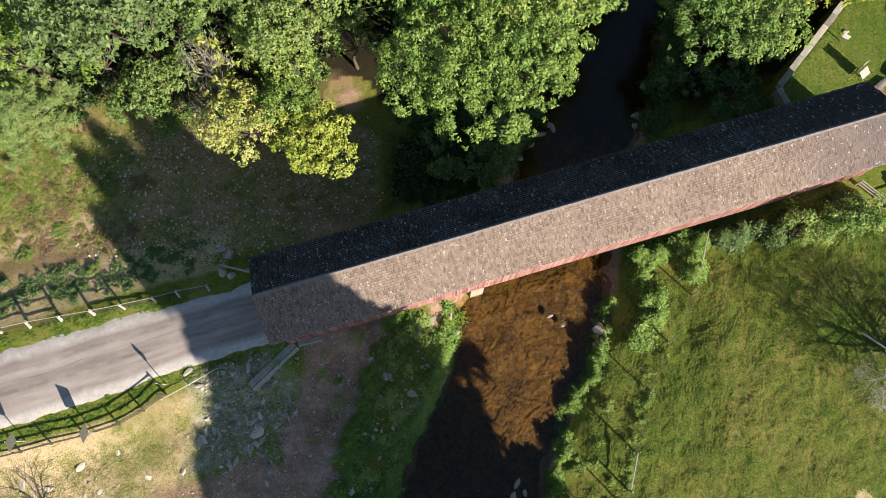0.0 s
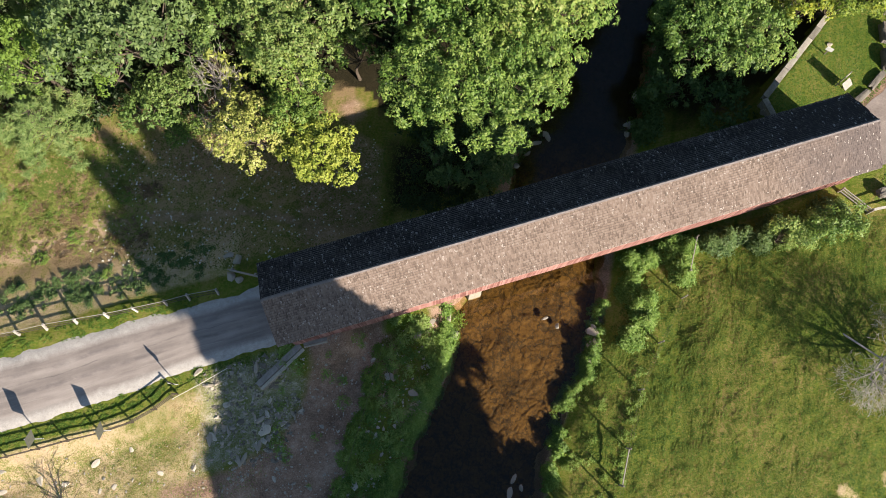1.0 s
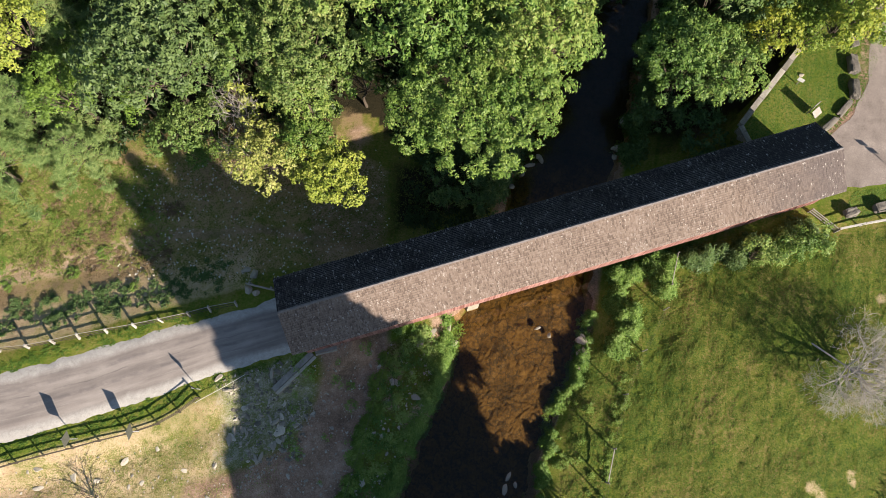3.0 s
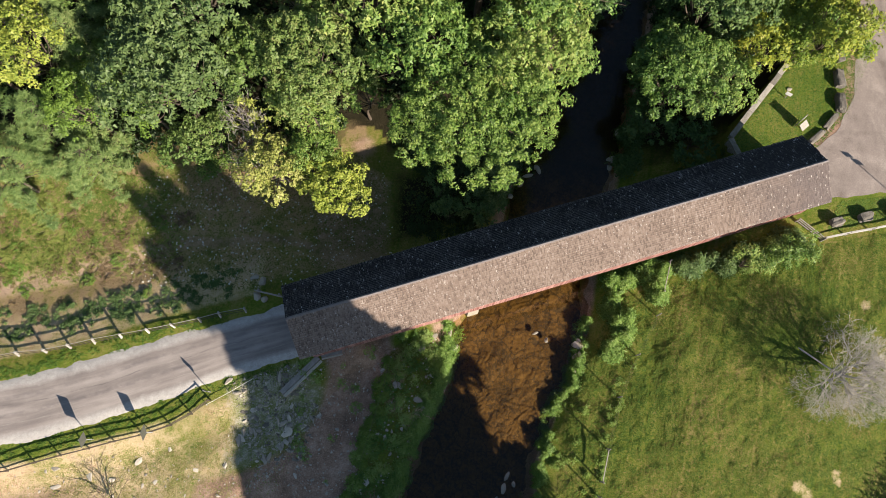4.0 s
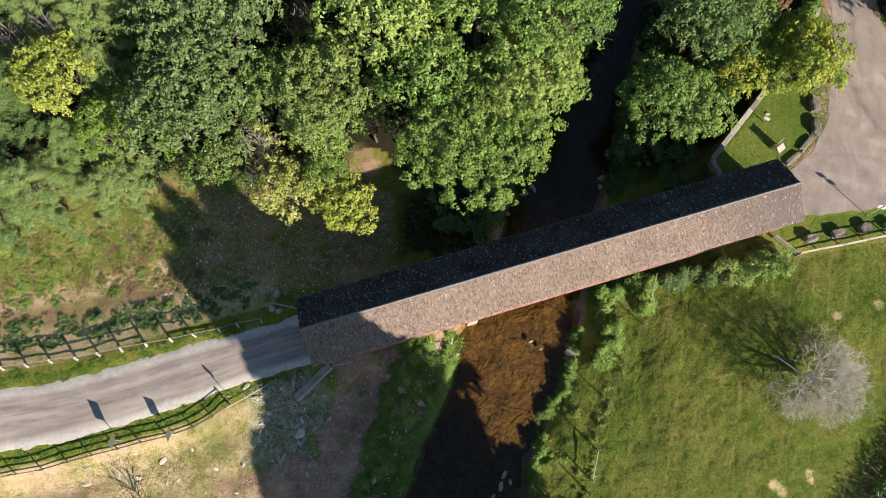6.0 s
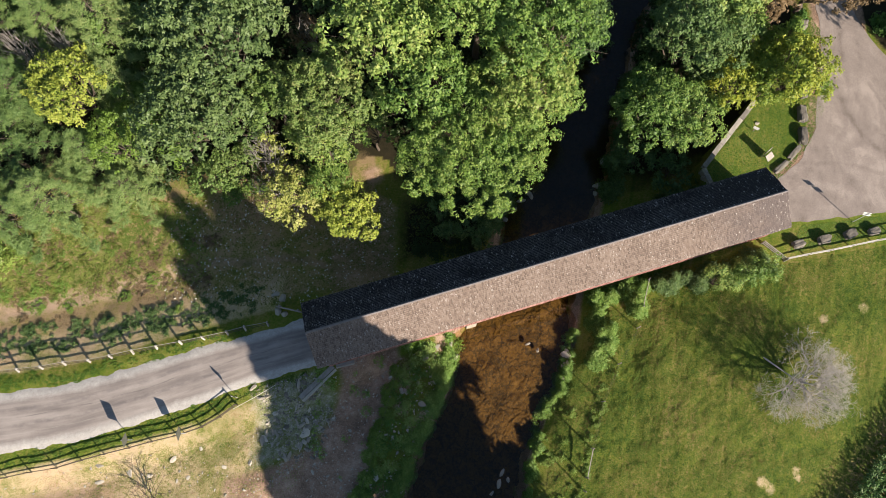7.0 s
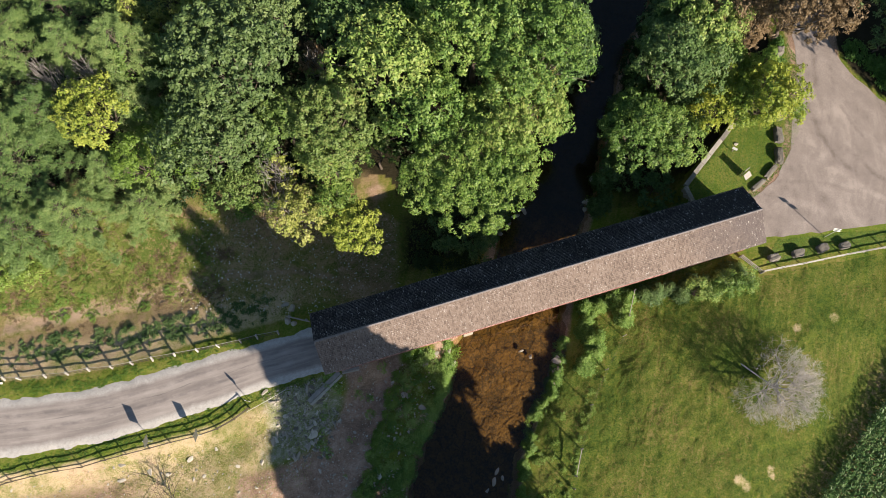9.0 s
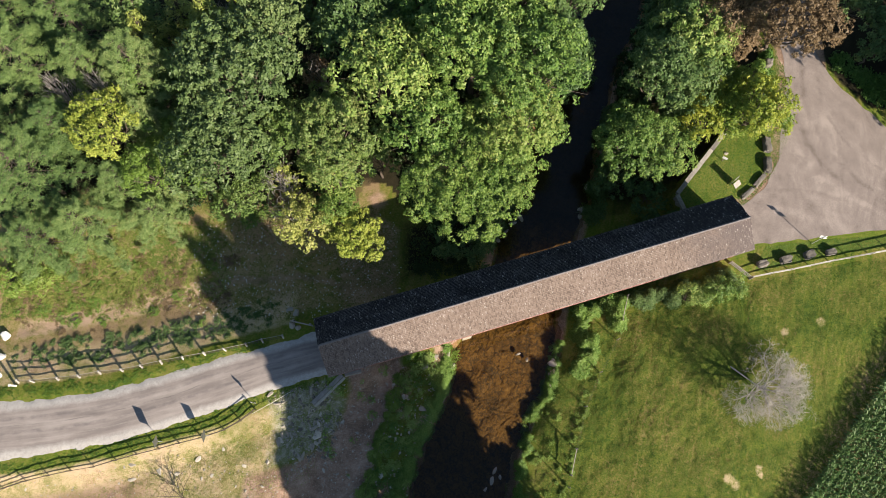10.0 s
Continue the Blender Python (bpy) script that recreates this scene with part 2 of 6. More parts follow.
def road_material():
    """Old chip-sealed road: worn wheel tracks, pale gravel creeping in from both edges."""
    m = Mat("worn_asphalt", 0.9, 0.25)
    uv = m.node("ShaderNodeUVMap")
    s = m.node("ShaderNodeSeparateXYZ")
    m.link(uv.outputs[0], s.inputs[0])
    across = m.maths("ABSOLUTE", m.maths("SUBTRACT", s.outputs[0], 0.5))
    wobble = m.maths("MULTIPLY", m.maths("SUBTRACT", m.noise(0.8, 6, 0.7), 0.5), 0.16)
    edge = m.ramp(m.maths("ADD", across, wobble), [(0.3, 0.0), (0.4, 1.0)])
    fine = m.noise(14, 4, 0.7)
    long_streak = m.node("ShaderNodeTexNoise", Scale=1.0, Detail=4.0, Roughness=0.6)
    mp = m.node("ShaderNodeMapping")
    mp.inputs["Scale"].default_value = (7, 0.13, 1)
    m.link(uv.outputs[0], mp.inputs[0])
    m.link(mp.outputs[0], long_streak.inputs["Vector"])
    tone = m.maths("ADD", m.maths("MULTIPLY", long_streak.outputs["Fac"], 0.6), m.maths("ADD", m.maths("MULTIPLY", m.noise(0.35, 5, 0.6), 0.25), m.maths("MULTIPLY", fine, 0.15)))
    tar = m.ramp(tone, [(0.34, (0.17, 0.148, 0.138)), (0.45, (0.235, 0.205, 0.186)), (0.53, (0.29, 0.254, 0.23)), (0.64, (0.36, 0.32, 0.29))])
    # darker wheel bands and a ragged lengthwise seam
    sway = m.maths("MULTIPLY", m.maths("SUBTRACT", m.noise(0.25, 3, 0.6), 0.5), 0.12)
    u = m.maths("ADD", s.outputs[0], sway)
    for place, wide, deep, shade in ((0.3, 0.05, 0.5, (0.125, 0.112, 0.112)), (0.56, 0.045, 0.55, (0.12, 0.107, 0.107)), (0.43, 0.012, 0.5, (0.1, 0.09, 0.09)), (0.7, 0.01, 0.45, (0.36, 0.33, 0.3))):
        band = m.ramp(m.maths("ABSOLUTE", m.maths("SUBTRACT", u, place)), [(wide * 0.3, 1.0), (wide, 0.0)])
        worn_in = m.ramp(m.noise(0.45, 5, 0.7, m.coords((1, 1.6, 1))), [(0.42, 0.0), (0.6, deep)])
        tar = m.mix(m.maths("MULTIPLY", band, worn_in), tar, shade)
    gravel = m.ramp(m.maths("ADD", m.maths("MULTIPLY", fine, 0.5), m.maths("MULTIPLY", m.noise(2, 5, 0.7), 0.5)), [(0.35, (0.29, 0.272, 0.25)), (0.65, (0.5, 0.475, 0.44))])
    m.colour(m.mix(edge, tar, gravel))
    m.bump(m.noise(40, 3, 0.7), 0.5, 0.015)
    return m.m


def yard_road_material():
    """The wide pale turning place: patches and curved worn tracks."""
    m = Mat("pale_worn_asphalt", 0.9, 0.25)
    ring = m.node("ShaderNodeTexWave", Scale=0.11, Distortion=9.0, Detail=5.0)
    ring.wave_type = "RINGS"
    ring.rings_direction = "Z"
    shift = m.node("ShaderNodeMapping")
    shift.inputs["Location"].default_value = (-62.0, -44.0, 0)
    m.link(m.coords(), shift.inputs[0])
    m.link(shift.outputs[0], ring.inputs["Vector"])
    track = m.maths("ADD", m.maths("MULTIPLY", m.noise(0.35, 5, 0.6, m.coords((0.8, 0.4, 1)), 2.5), 0.88), m.maths("MULTIPLY", ring.outputs["Fac"], 0.12))
    tone = m.maths("ADD", m.maths("MULTIPLY", track, 0.34), m.maths("ADD", m.maths("MULTIPLY", m.noise(0.2, 5, 0.65), 0.3), m.maths("MULTIPLY", m.noise(9, 5, 0.75), 0.36)))
    pos = m.node("ShaderNodeSeparateXYZ")
    m.link(m.coords(), pos.inputs[0])

    def arc(cx, cy, radius, wide):
        """1 on a ring about a point, fading to 0 at its edges."""
        d = m.maths("SQRT", m.maths("ADD", m.maths("POWER", m.maths("SUBTRACT", pos.outputs[0], cx), 2.0), m.maths("POWER", m.maths("SUBTRACT", pos.outputs[1], cy), 2.0)))
        d = m.maths("ADD", d, m.maths("MULTIPLY", m.maths("SUBTRACT", m.noise(0.3, 4, 0.6), 0.5), 1.2))
        return m.ramp(m.maths("DIVIDE", m.maths("ABSOLUTE", m.maths("SUBTRACT", d, radius)), wide * 4), [(0.05, 1.0), (0.25, 0.0)])
    broken = m.ramp(m.noise(0.5, 4, 0.65), [(0.4, 0.0), (0.58, 1.0)])
    for cx, cy, radius, wide, amount in ((60.5, 41.0, 15.6, 0.45, -0.08), (60.5, 41.0, 17.3, 0.45, -0.08), (60.0, 42.0, 13.2, 0.3, -0.07), (62.0, 45.0, 22.5, 1.6, 0.08), (38.0, 7.0, 18.5, 1.0, 0.07), (40.0, 3.0, 25.0, 0.4, -0.06)):
        tone = m.maths("ADD", tone, m.maths("MULTIPLY", m.maths("MULTIPLY", arc(cx, cy, radius, wide), broken), amount))
    m.colour(m.ramp(tone, [(0.37, (0.17, 0.14, 0.12)), (0.45, (0.232, 0.194, 0.17)), (0.53, (0.28, 0.236, 0.207)), (0.61, (0.36, 0.305, 0.265))]))
    m.bump(m.noise(40, 3, 0.7), 0.5, 0.015)
    return m.m


ROAD, YARD_ROAD = road_material(), yard_road_material()


def ground_material():
    """Grass, dry grass, bare earth, gravel and straw, mixed by the zones of the plan and broken up by noise."""
    m = Mat("ground", 0.95, 0.15)
    za, zb = m.attribute("zone_a"), m.attribute("zone_b")
    dirt, gravel, straw = m.split(za.outputs["Color"])
    lush, dry, shade_ground = m.split(zb.outputs["Color"])
    mid, fine, wide = m.noise(1.3, 6, 0.7), m.noise(9, 5, 0.7), m.noise(0.22, 5, 0.65)

    def zone(mask, sharp=0.25):
        lo = 0.5 - sharp
        n = m.maths("ADD", mask, m.maths("MULTIPLY", m.maths("SUBTRACT", m.maths("ADD", m.maths("MULTIPLY", mid, 0.6), m.maths("MULTIPLY", fine, 0.4)), 0.5), 0.9))
        return m.ramp(n, [(max(lo, 0.02), 0.0), (min(0.5 + sharp, 0.98), 1.0)])

    g = m.maths("ADD", m.maths("MULTIPLY", wide, 0.4), m.maths("ADD", m.maths("MULTIPLY", mid, 0.25), m.maths("MULTIPLY", fine, 0.35)))
    rows = m.node("ShaderNodeMapping")
    rows.vector_type = "TEXTURE"
    rows.inputs["Rotation"].default_value = (0, 0, 1.33)
    rows.inputs["Scale"].default_value = (13.0, 0.55, 1)
    m.link(m.coords(), rows.inputs[0])
    mown = m.noise(1.0, 5, 0.7, rows.outputs[0], 0.25)
    sheer = m.node("ShaderNodeMapping")
    sheer.inputs["Rotation"].default_value = (0, 0, -1.37)
    m.link(m.coords(), sheer.inputs[0])
    lines = m.node("ShaderNodeTexWave", Scale=0.16, Distortion=2.2, Detail=3.0)
    lines.inputs["Detail Scale"].default_value = 0.35
    lines.bands_direction = "Y"
    m.link(sheer.outputs[0], lines.inputs["Vector"])
    line = m.maths("MULTIPLY", m.ramp(lines.outputs["Fac"], [(0.03, 1.0), (0.14, 0.0)]), m.ramp(m.noise(0.18, 3, 0.6), [(0.45, 0.0), (0.62, 1.0)]))
    tuft = m.noise(4.6, 6, 0.82, m.coords((0.8, 1.15, 1)), 0.3)
    g_field = m.maths("ADD", m.maths("MULTIPLY", m.maths("ADD", m.maths("MULTIPLY", wide, 1.7), m.maths("MULTIPLY", mid, 0.3)), 0.16), m.maths("ADD", m.maths("MULTIPLY", mown, 0.2), m.maths("MULTIPLY", tuft, 0.52)))
    g_field = m.maths("SUBTRACT", g_field, m.maths("MULTIPLY", line, 0.045))
    grass = m.ramp(g_field, [(0.36, (0.026, 0.058, 0.007)), (0.425, (0.068, 0.118, 0.013)), (0.48, (0.115, 0.16, 0.02)), (0.53, (0.168, 0.18, 0.032)), (0.6, (0.26, 0.215, 0.075))])
    lush_c = m.ramp(g, [(0.36, (0.06, 0.125, 0.012)), (0.48, (0.125, 0.2, 0.022)), (0.58, (0.2, 0.25, 0.035)), (0.68, (0.28, 0.27, 0.07))])
    dry_c = m.ramp(g, [(0.34, (0.08, 0.12, 0.022)), (0.43, (0.18, 0.19, 0.045)), (0.48, (0.3, 0.235, 0.1)), (0.53, (0.37, 0.265, 0.15)), (0.58, (0.2, 0.135, 0.07)), (0.63, (0.17, 0.185, 0.04)), (0.7, (0.3, 0.26, 0.1))])
    dirt_c = m.ramp(g, [(0.38, (0.13, 0.09, 0.063)), (0.46, (0.275, 0.182, 0.125)), (0.53, (0.4, 0.268, 0.19)), (0.61, (0.57, 0.42, 0.315))])
    gravel_c = m.ramp(m.maths("ADD", m.maths("MULTIPLY", fine, 0.5), m.maths("MULTIPLY", mid, 0.5)), [(0.38, (0.13, 0.17, 0.05)), (0.5, (0.26, 0.26, 0.15)), (0.6, (0.44, 0.41, 0.33))])
    straw_c = m.ramp(g, [(0.36, (0.13, 0.17, 0.04)), (0.43, (0.25, 0.25, 0.08)), (0.49, (0.52, 0.41, 0.23)), (0.545, (0.6, 0.46, 0.3)), (0.58, (0.35, 0.22, 0.13)), (0.62, (0.4, 0.34, 0.15)), (0.69, (0.64, 0.56, 0.42))])
    # near-black ground: the shade of crowns and bridge is put into this colour
    shade_ground_c = m.ramp(g, [(0.35, (0.011, 0.013, 0.006)), (0.6, (0.035, 0.029, 0.015))])
    c = m.mix(zone(lush), grass, lush_c)
    c = m.mix(zone(dry, 0.3), c, dry_c)
    c = m.mix(zone(shade_ground), c, shade_ground_c)
    c = m.mix(zone(straw, 0.3), c, straw_c)
    c = m.mix(zone(gravel, 0.2), c, gravel_c)
    c = m.mix(zone(dirt, 0.22), c, dirt_c)
    m.colour(c)
    m.bump(m.maths("ADD", m.maths("ADD", m.maths("ADD", m.maths("MULTIPLY", mid, 0.18), m.maths("MULTIPLY", mown, 0.5)), fine), m.maths("MULTIPLY", tuft, 1.1)), 0.95, 0.13)
    return m.m


GROUND = ground_material()


def bed_material():
    """Iron-stained sand and cobbles under shallow water."""
    m = Mat("rusty_riverbed", 0.8, 0.3)
    g = m.maths("ADD", m.maths("MULTIPLY", m.noise(0.5, 5, 0.65), 0.5), m.maths("MULTIPLY", m.noise(4, 5, 0.7), 0.5))
    c = m.ramp(g, [(0.34, (0.028, 0.018, 0.0055)), (0.44, (0.078, 0.044, 0.012)), (0.55, (0.132, 0.073, 0.018)), (0.75, (0.19, 0.112, 0.032))])
    xyz = m.node("ShaderNodeSeparateXYZ")
    m.link(m.coords(), xyz.inputs[0])
    bed_shade = m.ramp(m.maths("DIVIDE", m.maths("ADD", xyz.outputs[1], m.maths("MULTIPLY", m.noise(0.4, 4, 0.6), 5.0)), 50.0), [(0.49, 0.0), (0.58, 0.85)])   # shade of the bank trees upstream, put into the bed colour
    bend = m.node("ShaderNodeVectorMath")
    wob = m.node("ShaderNodeTexNoise", Scale=1.1, Detail=3.0)
    m.link(m.coords(), wob.inputs["Vector"])
    scaled = m.node("ShaderNodeVectorMath")
    scaled.operation = "MULTIPLY"
    scaled.inputs[1].default_value = (1.3, 1.3, 1.3)
    m.link(wob.outputs["Color"], scaled.inputs[0])
    m.link(m.coords((1, 0.75, 1)), bend.inputs[0])
    m.link(scaled.outputs[0], bend.inputs[1])
    joint = m.cells(1.05, bend.outputs[0], "DISTANCE_TO_EDGE").outputs["Distance"]
    broken = m.maths("ADD", joint, m.maths("MULTIPLY", m.maths("SUBTRACT", m.noise(1.4, 3, 0.6), 0.5), 0.4))
    crack = m.ramp(broken, [(0.02, 1.0), (0.055, 0.0)])
    m.colour(m.mix(m.maths("MULTIPLY", crack, 0.6), m.mix(bed_shade, c, (0.02, 0.017, 0.013)), (0.022, 0.016, 0.009)))
    m.bump(m.maths("SUBTRACT", m.noise(7, 4, 0.7), m.maths("MULTIPLY", crack, 0.4)), 0.6, 0.07)
    return m.m


def water_material():
    """Clear tea-brown water: lets light through with a tint, mirrors the sky at a slant."""
    m = Mat("river_water", 0.05)
    tint = m.node("ShaderNodeBsdfTransparent", Color=(0.8, 0.72, 0.5, 1))
    gloss = m.node("ShaderNodeBsdfGlossy", Roughness=0.04)
    fr = m.node("ShaderNodeFresnel", IOR=1.42)
    b = m.node("ShaderNodeBump", Strength=0.25, Distance=0.05)
    m.link(m.noise(3.0, 3, 0.5, m.coords((1, 0.5, 1))), b.inputs["Height"])
    m.link(b.outputs[0], gloss.inputs["Normal"])
    m.link(b.outputs[0], fr.inputs["Normal"])
    mx = m.node("ShaderNodeMixShader")
    m.link(fr.outputs[0], mx.inputs[0])
    m.link(tint.outputs[0], mx.inputs[1])
    m.link(gloss.outputs[0], mx.inputs[2])
    m.link(mx.outputs[0], m.t.nodes["Material Output"].inputs[0])
    return m.m


BED, WATER = bed_material(), water_material()


# ---- mesh helpers ----
def mesh_of(name, verts, faces, material=None, smooth=False):
    """A mesh from arrays: verts (n, 3), faces (m, 3) or (m, 4)."""
    verts, faces = np.asarray(verts, dtype=np.float32), np.asarray(faces, dtype=np.int32)
    me = bpy.data.meshes.new(name)
    k = faces.shape[1]
    me.vertices.add(len(verts))
    me.vertices.foreach_set("co", verts.ravel())
    me.loops.add(faces.size)
    me.loops.foreach_set("vertex_index", faces.ravel())
    me.polygons.add(len(faces))
    me.polygons.foreach_set("loop_start", np.arange(0, faces.size, k, dtype=np.int32))
    me.polygons.foreach_set("use_smooth", np.full(len(faces), smooth))
    if material:
        me.materials.append(material)
    me.update(calc_edges=True)
    return me


def ob_of(name, verts, faces, material, parent=None, label="", smooth=False):
    ob = new(name, mesh_of(name, verts, faces, material, smooth))
    if parent:
        ob.parent = parent
    if label:
        ob["label"] = label
    return ob


def part(name, bm, material, parent, label="", smooth=False):
    """One bmesh as one mesh object under a thing or a part."""
    me = bpy.data.meshes.new(name)
    bm.normal_update()
    bm.to_mesh(me)
    bm.free()
    if smooth:
        me.polygons.foreach_set("use_smooth", [True] * len(me.polygons))
    me.materials.append(material)
    ob = new(name, me)
    ob.parent = parent
    if label:
        ob["label"] = label
    return ob


def thing(name, m, label, category, group="", kind=""):
    ob = new(name)
    ob.matrix_world = m
    return tagged(ob, label, category, group, kind)


BOX = np.array([(x, y, z) for x in (-0.5, 0.5) for y in (-0.5, 0.5) for z in (-0.5, 0.5)])
BOX_F = np.array([(0, 1, 3, 2), (4, 6, 7, 5), (0, 4, 5, 1), (2, 3, 7, 6), (0, 2, 6, 4), (1, 5, 7, 3)])


def box_bm(boxes, bevel=0.0):
    """A bmesh of boxes given as (centre, size) or (centre, size, turn about z in degrees)."""
    bm = bmesh.new()
    for c, s, *turn in boxes:
        m = pose(*c, 0, 0, turn[0] if turn else 0) @ Matrix.Diagonal((*s, 1))
        bmesh.ops.create_cube(bm, size=1, matrix=m)
    if bevel:
        bmesh.ops.bevel(bm, geom=list(bm.edges), offset=bevel, segments=1, affect="EDGES")
    return bm


def beam(bm, a, b, w, h):
    """A squared bar from a to b in a bmesh."""
    a, b = Vector(a), Vector(b)
    d = b - a
    q = d.to_track_quat("X", "Z").to_matrix().to_4x4()
    bmesh.ops.create_cube(bm, size=1, matrix=Matrix.Translation((a + b) / 2) @ q @ Matrix.Diagonal((d.length, w, h, 1)))


def tubes(segments, sides=5):
    """Tapered tubes: rows of (a, b, radius a, radius b). Returns verts and quads."""
    s = np.asarray(segments, dtype=float)
    a, b, ra, rb = s[:, :3], s[:, 3:6], s[:, 6], s[:, 7]
    d = b - a
    d /= np.linalg.norm(d, axis=1)[:, None] + 1e-9
    ref = np.where(np.abs(d[:, 2:3]) < 0.9, [[0, 0, 1.0]], [[1.0, 0, 0]])
    u = np.cross(d, ref)
    u /= np.linalg.norm(u, axis=1)[:, None] + 1e-9
    v = np.cross(d, u)
    ang = np.arange(sides) * 2 * np.pi / sides
    ring = u[:, None, :] * np.cos(ang)[None, :, None] + v[:, None, :] * np.sin(ang)[None, :, None]
    low, top = a[:, None, :] + ring * ra[:, None, None], b[:, None, :] + ring * rb[:, None, None]
    verts = np.concatenate([low, top], 1).reshape(-1, 3)
    i = np.arange(sides)
    q = np.stack([i, (i + 1) % sides, (i + 1) % sides + sides, i + sides], 1)
    faces = (q[None] + (np.arange(len(s)) * 2 * sides)[:, None, None]).reshape(-1, 4)
    return verts, faces


def leaves(rng, centres, normals, length, width=0.6, spread=0.5, along=None):
    """Pointed leaf blades, one triangle each, at the centres and about across the normals; along: the way they point, if any."""
    n = len(centres)
    nor = normals + rng.normal(0, spread, (n, 3))
    nor /= np.linalg.norm(nor, axis=1)[:, None] + 1e-9
    t = np.cross(nor, rng.normal(0, 1, (n, 3)))
    if along is not None:
        t = t * 0.35 + along - nor * (along * nor).sum(1)[:, None]
    t /= np.linalg.norm(t, axis=1)[:, None] + 1e-9
    s = np.cross(nor, t)
    ln = (length * rng.uniform(0.65, 1.35, n))[:, None]
    root, wide = centres - t * ln * 0.4, s * ln * width * 0.55
    verts = np.stack([root + wide, centres + t * ln * 0.65, root - wide], 1).reshape(-1, 3)
    return verts, np.arange(3 * n).reshape(n, 3)


def vnoise(x, y, seed=0):
    """Smooth value noise in 0..1."""
    xi, yi = np.floor(x).astype(np.int64), np.floor(y).astype(np.int64)
    fx, fy = x - xi, y - yi
    fx, fy = fx * fx * (3 - 2 * fx), fy * fy * (3 - 2 * fy)

    def h(a, b):
        v = np.sin(a * 127.1 + b * 311.7 + seed * 74.7) * 43758.5453
        return v - np.floor(v)
    return (h(xi, yi) * (1 - fx) + h(xi + 1, yi) * fx) * (1 - fy) + (h(xi, yi + 1) * (1 - fx) + h(xi + 1, yi + 1) * fx) * fy


def fbm(x, y, seed=0, octaves=4):
    total, amp = 0, 0.5
    for k in range(octaves):
        total = total + amp * vnoise(x * 2 ** k, y * 2 ** k, seed + k)
        amp *= 0.5
    return total / (1 - 0.5 ** octaves)


def step(a, b, v):
    t = np.clip((v - a) / (b - a), 0, 1)
    return t * t * (3 - 2 * t)


def away(x, y, poly):
    """Signed distance to a closed polygon, negative inside."""
    p = np.asarray(poly, dtype=float)
    q = np.roll(p, -1, 0)
    best = np.full(np.shape(x), 1e9)
    inside = np.zeros(np.shape(x), bool)
    for (ax, ay), (bx, by) in zip(p, q):
        dx, dy = bx - ax, by - ay
        t = np.clip(((x - ax) * dx + (y - ay) * dy) / (dx * dx + dy * dy + 1e-12), 0, 1)
        best = np.minimum(best, np.hypot(x - ax - t * dx, y - ay - t * dy))
        if abs(dy) > 1e-9:
            inside ^= ((ay > y) != (by > y)) & (x < ax + (y - ay) * dx / dy)
    return np.where(inside, -best, best)


# ---- plan ----
BX, BY, BA, BL = 10.39, 15.75, radians(16.62), 24.56   # bridge: middle, heading, half length
BRIDGE = pose(BX, BY, 0, 0, 0, math.degrees(BA))
WATER_Z = -4.7


def on_bridge(s, w):
    return BX + math.cos(BA) * s - math.sin(BA) * w, BY + math.sin(BA) * s + math.cos(BA) * w


ROAD_UP = [(-140, 12), (-90, 5), (-60, 2.6), (-49.6, 3.1), (-43.4, 3.6), (-37.1, 4.6), (-30.9, 6.3), (-24.6, 8.2), (-19.6, 9.5), on_bridge(-24, 2.3)]
ROAD_LO = [(-140, 4), (-90, -2), (-60, -4.2), (-48.8, -3.1), (-42.6, -2.3), (-36.5, -1.2), (-30.4, 0.5), (-24.3, 2.6), (-19.3, 4.5), on_bridge(-24, -2.3)]
LEFT_ROAD = ROAD_UP + ROAD_LO[::-1]
RIGHT_ROAD = [on_bridge(24, -2.3), (37.1, 21.3), (41.2, 21.8), (46.6, 22.3), (52.6, 23.0), (75, 20), (120, 16), (120, 23), (75, 27.5), (60, 33), (54.5, 36.3), (52.2, 38.7), (49.1, 41.8), (47.2, 45.7), (46.5, 60), (46, 110),
              (41, 110), (42.2, 60), (42.9, 46.1), (42.7, 41.8), (41.8, 36.5), (40.6, 31.4), (38.5, 28.1), (36.0, 26.3), on_bridge(24, 2.3)]
YARD = [(28.6, 25.6), (27.9, 27.5), (31.0, 30.8), (33.7, 34.1), (36.5, 38), (42, 46), (43, 44), (43, 36), (40, 30), (36, 26), (34, 24)]
LEFT_END = [on_bridge(-26, 3.0), on_bridge(-20.5, 3.0), on_bridge(-20.5, -3.0), on_bridge(-26, -3.0)]
RIGHT_END = [on_bridge(19, 3.0), on_bridge(26, 3.0), on_bridge(26, -3.0), on_bridge(19, -3.0)]
RIVER_Y = [-90, -60, -7.4, -2.4, 4.1, 10.1, 16, 22.7, 30, 36, 44, 51.5, 70, 110]
RIVER_L = [-32, -22, -4.1, -2.5, 0.2, 1.3, 3.8, 6.6, 9.3, 11.2, 13.5, 16.5, 24, 38]
RIVER_R = [-18, -8, 7.9, 8.6, 11.6, 13.9, 15.0, 16.9, 18.8, 20.4, 22.6, 25.6, 33, 47]


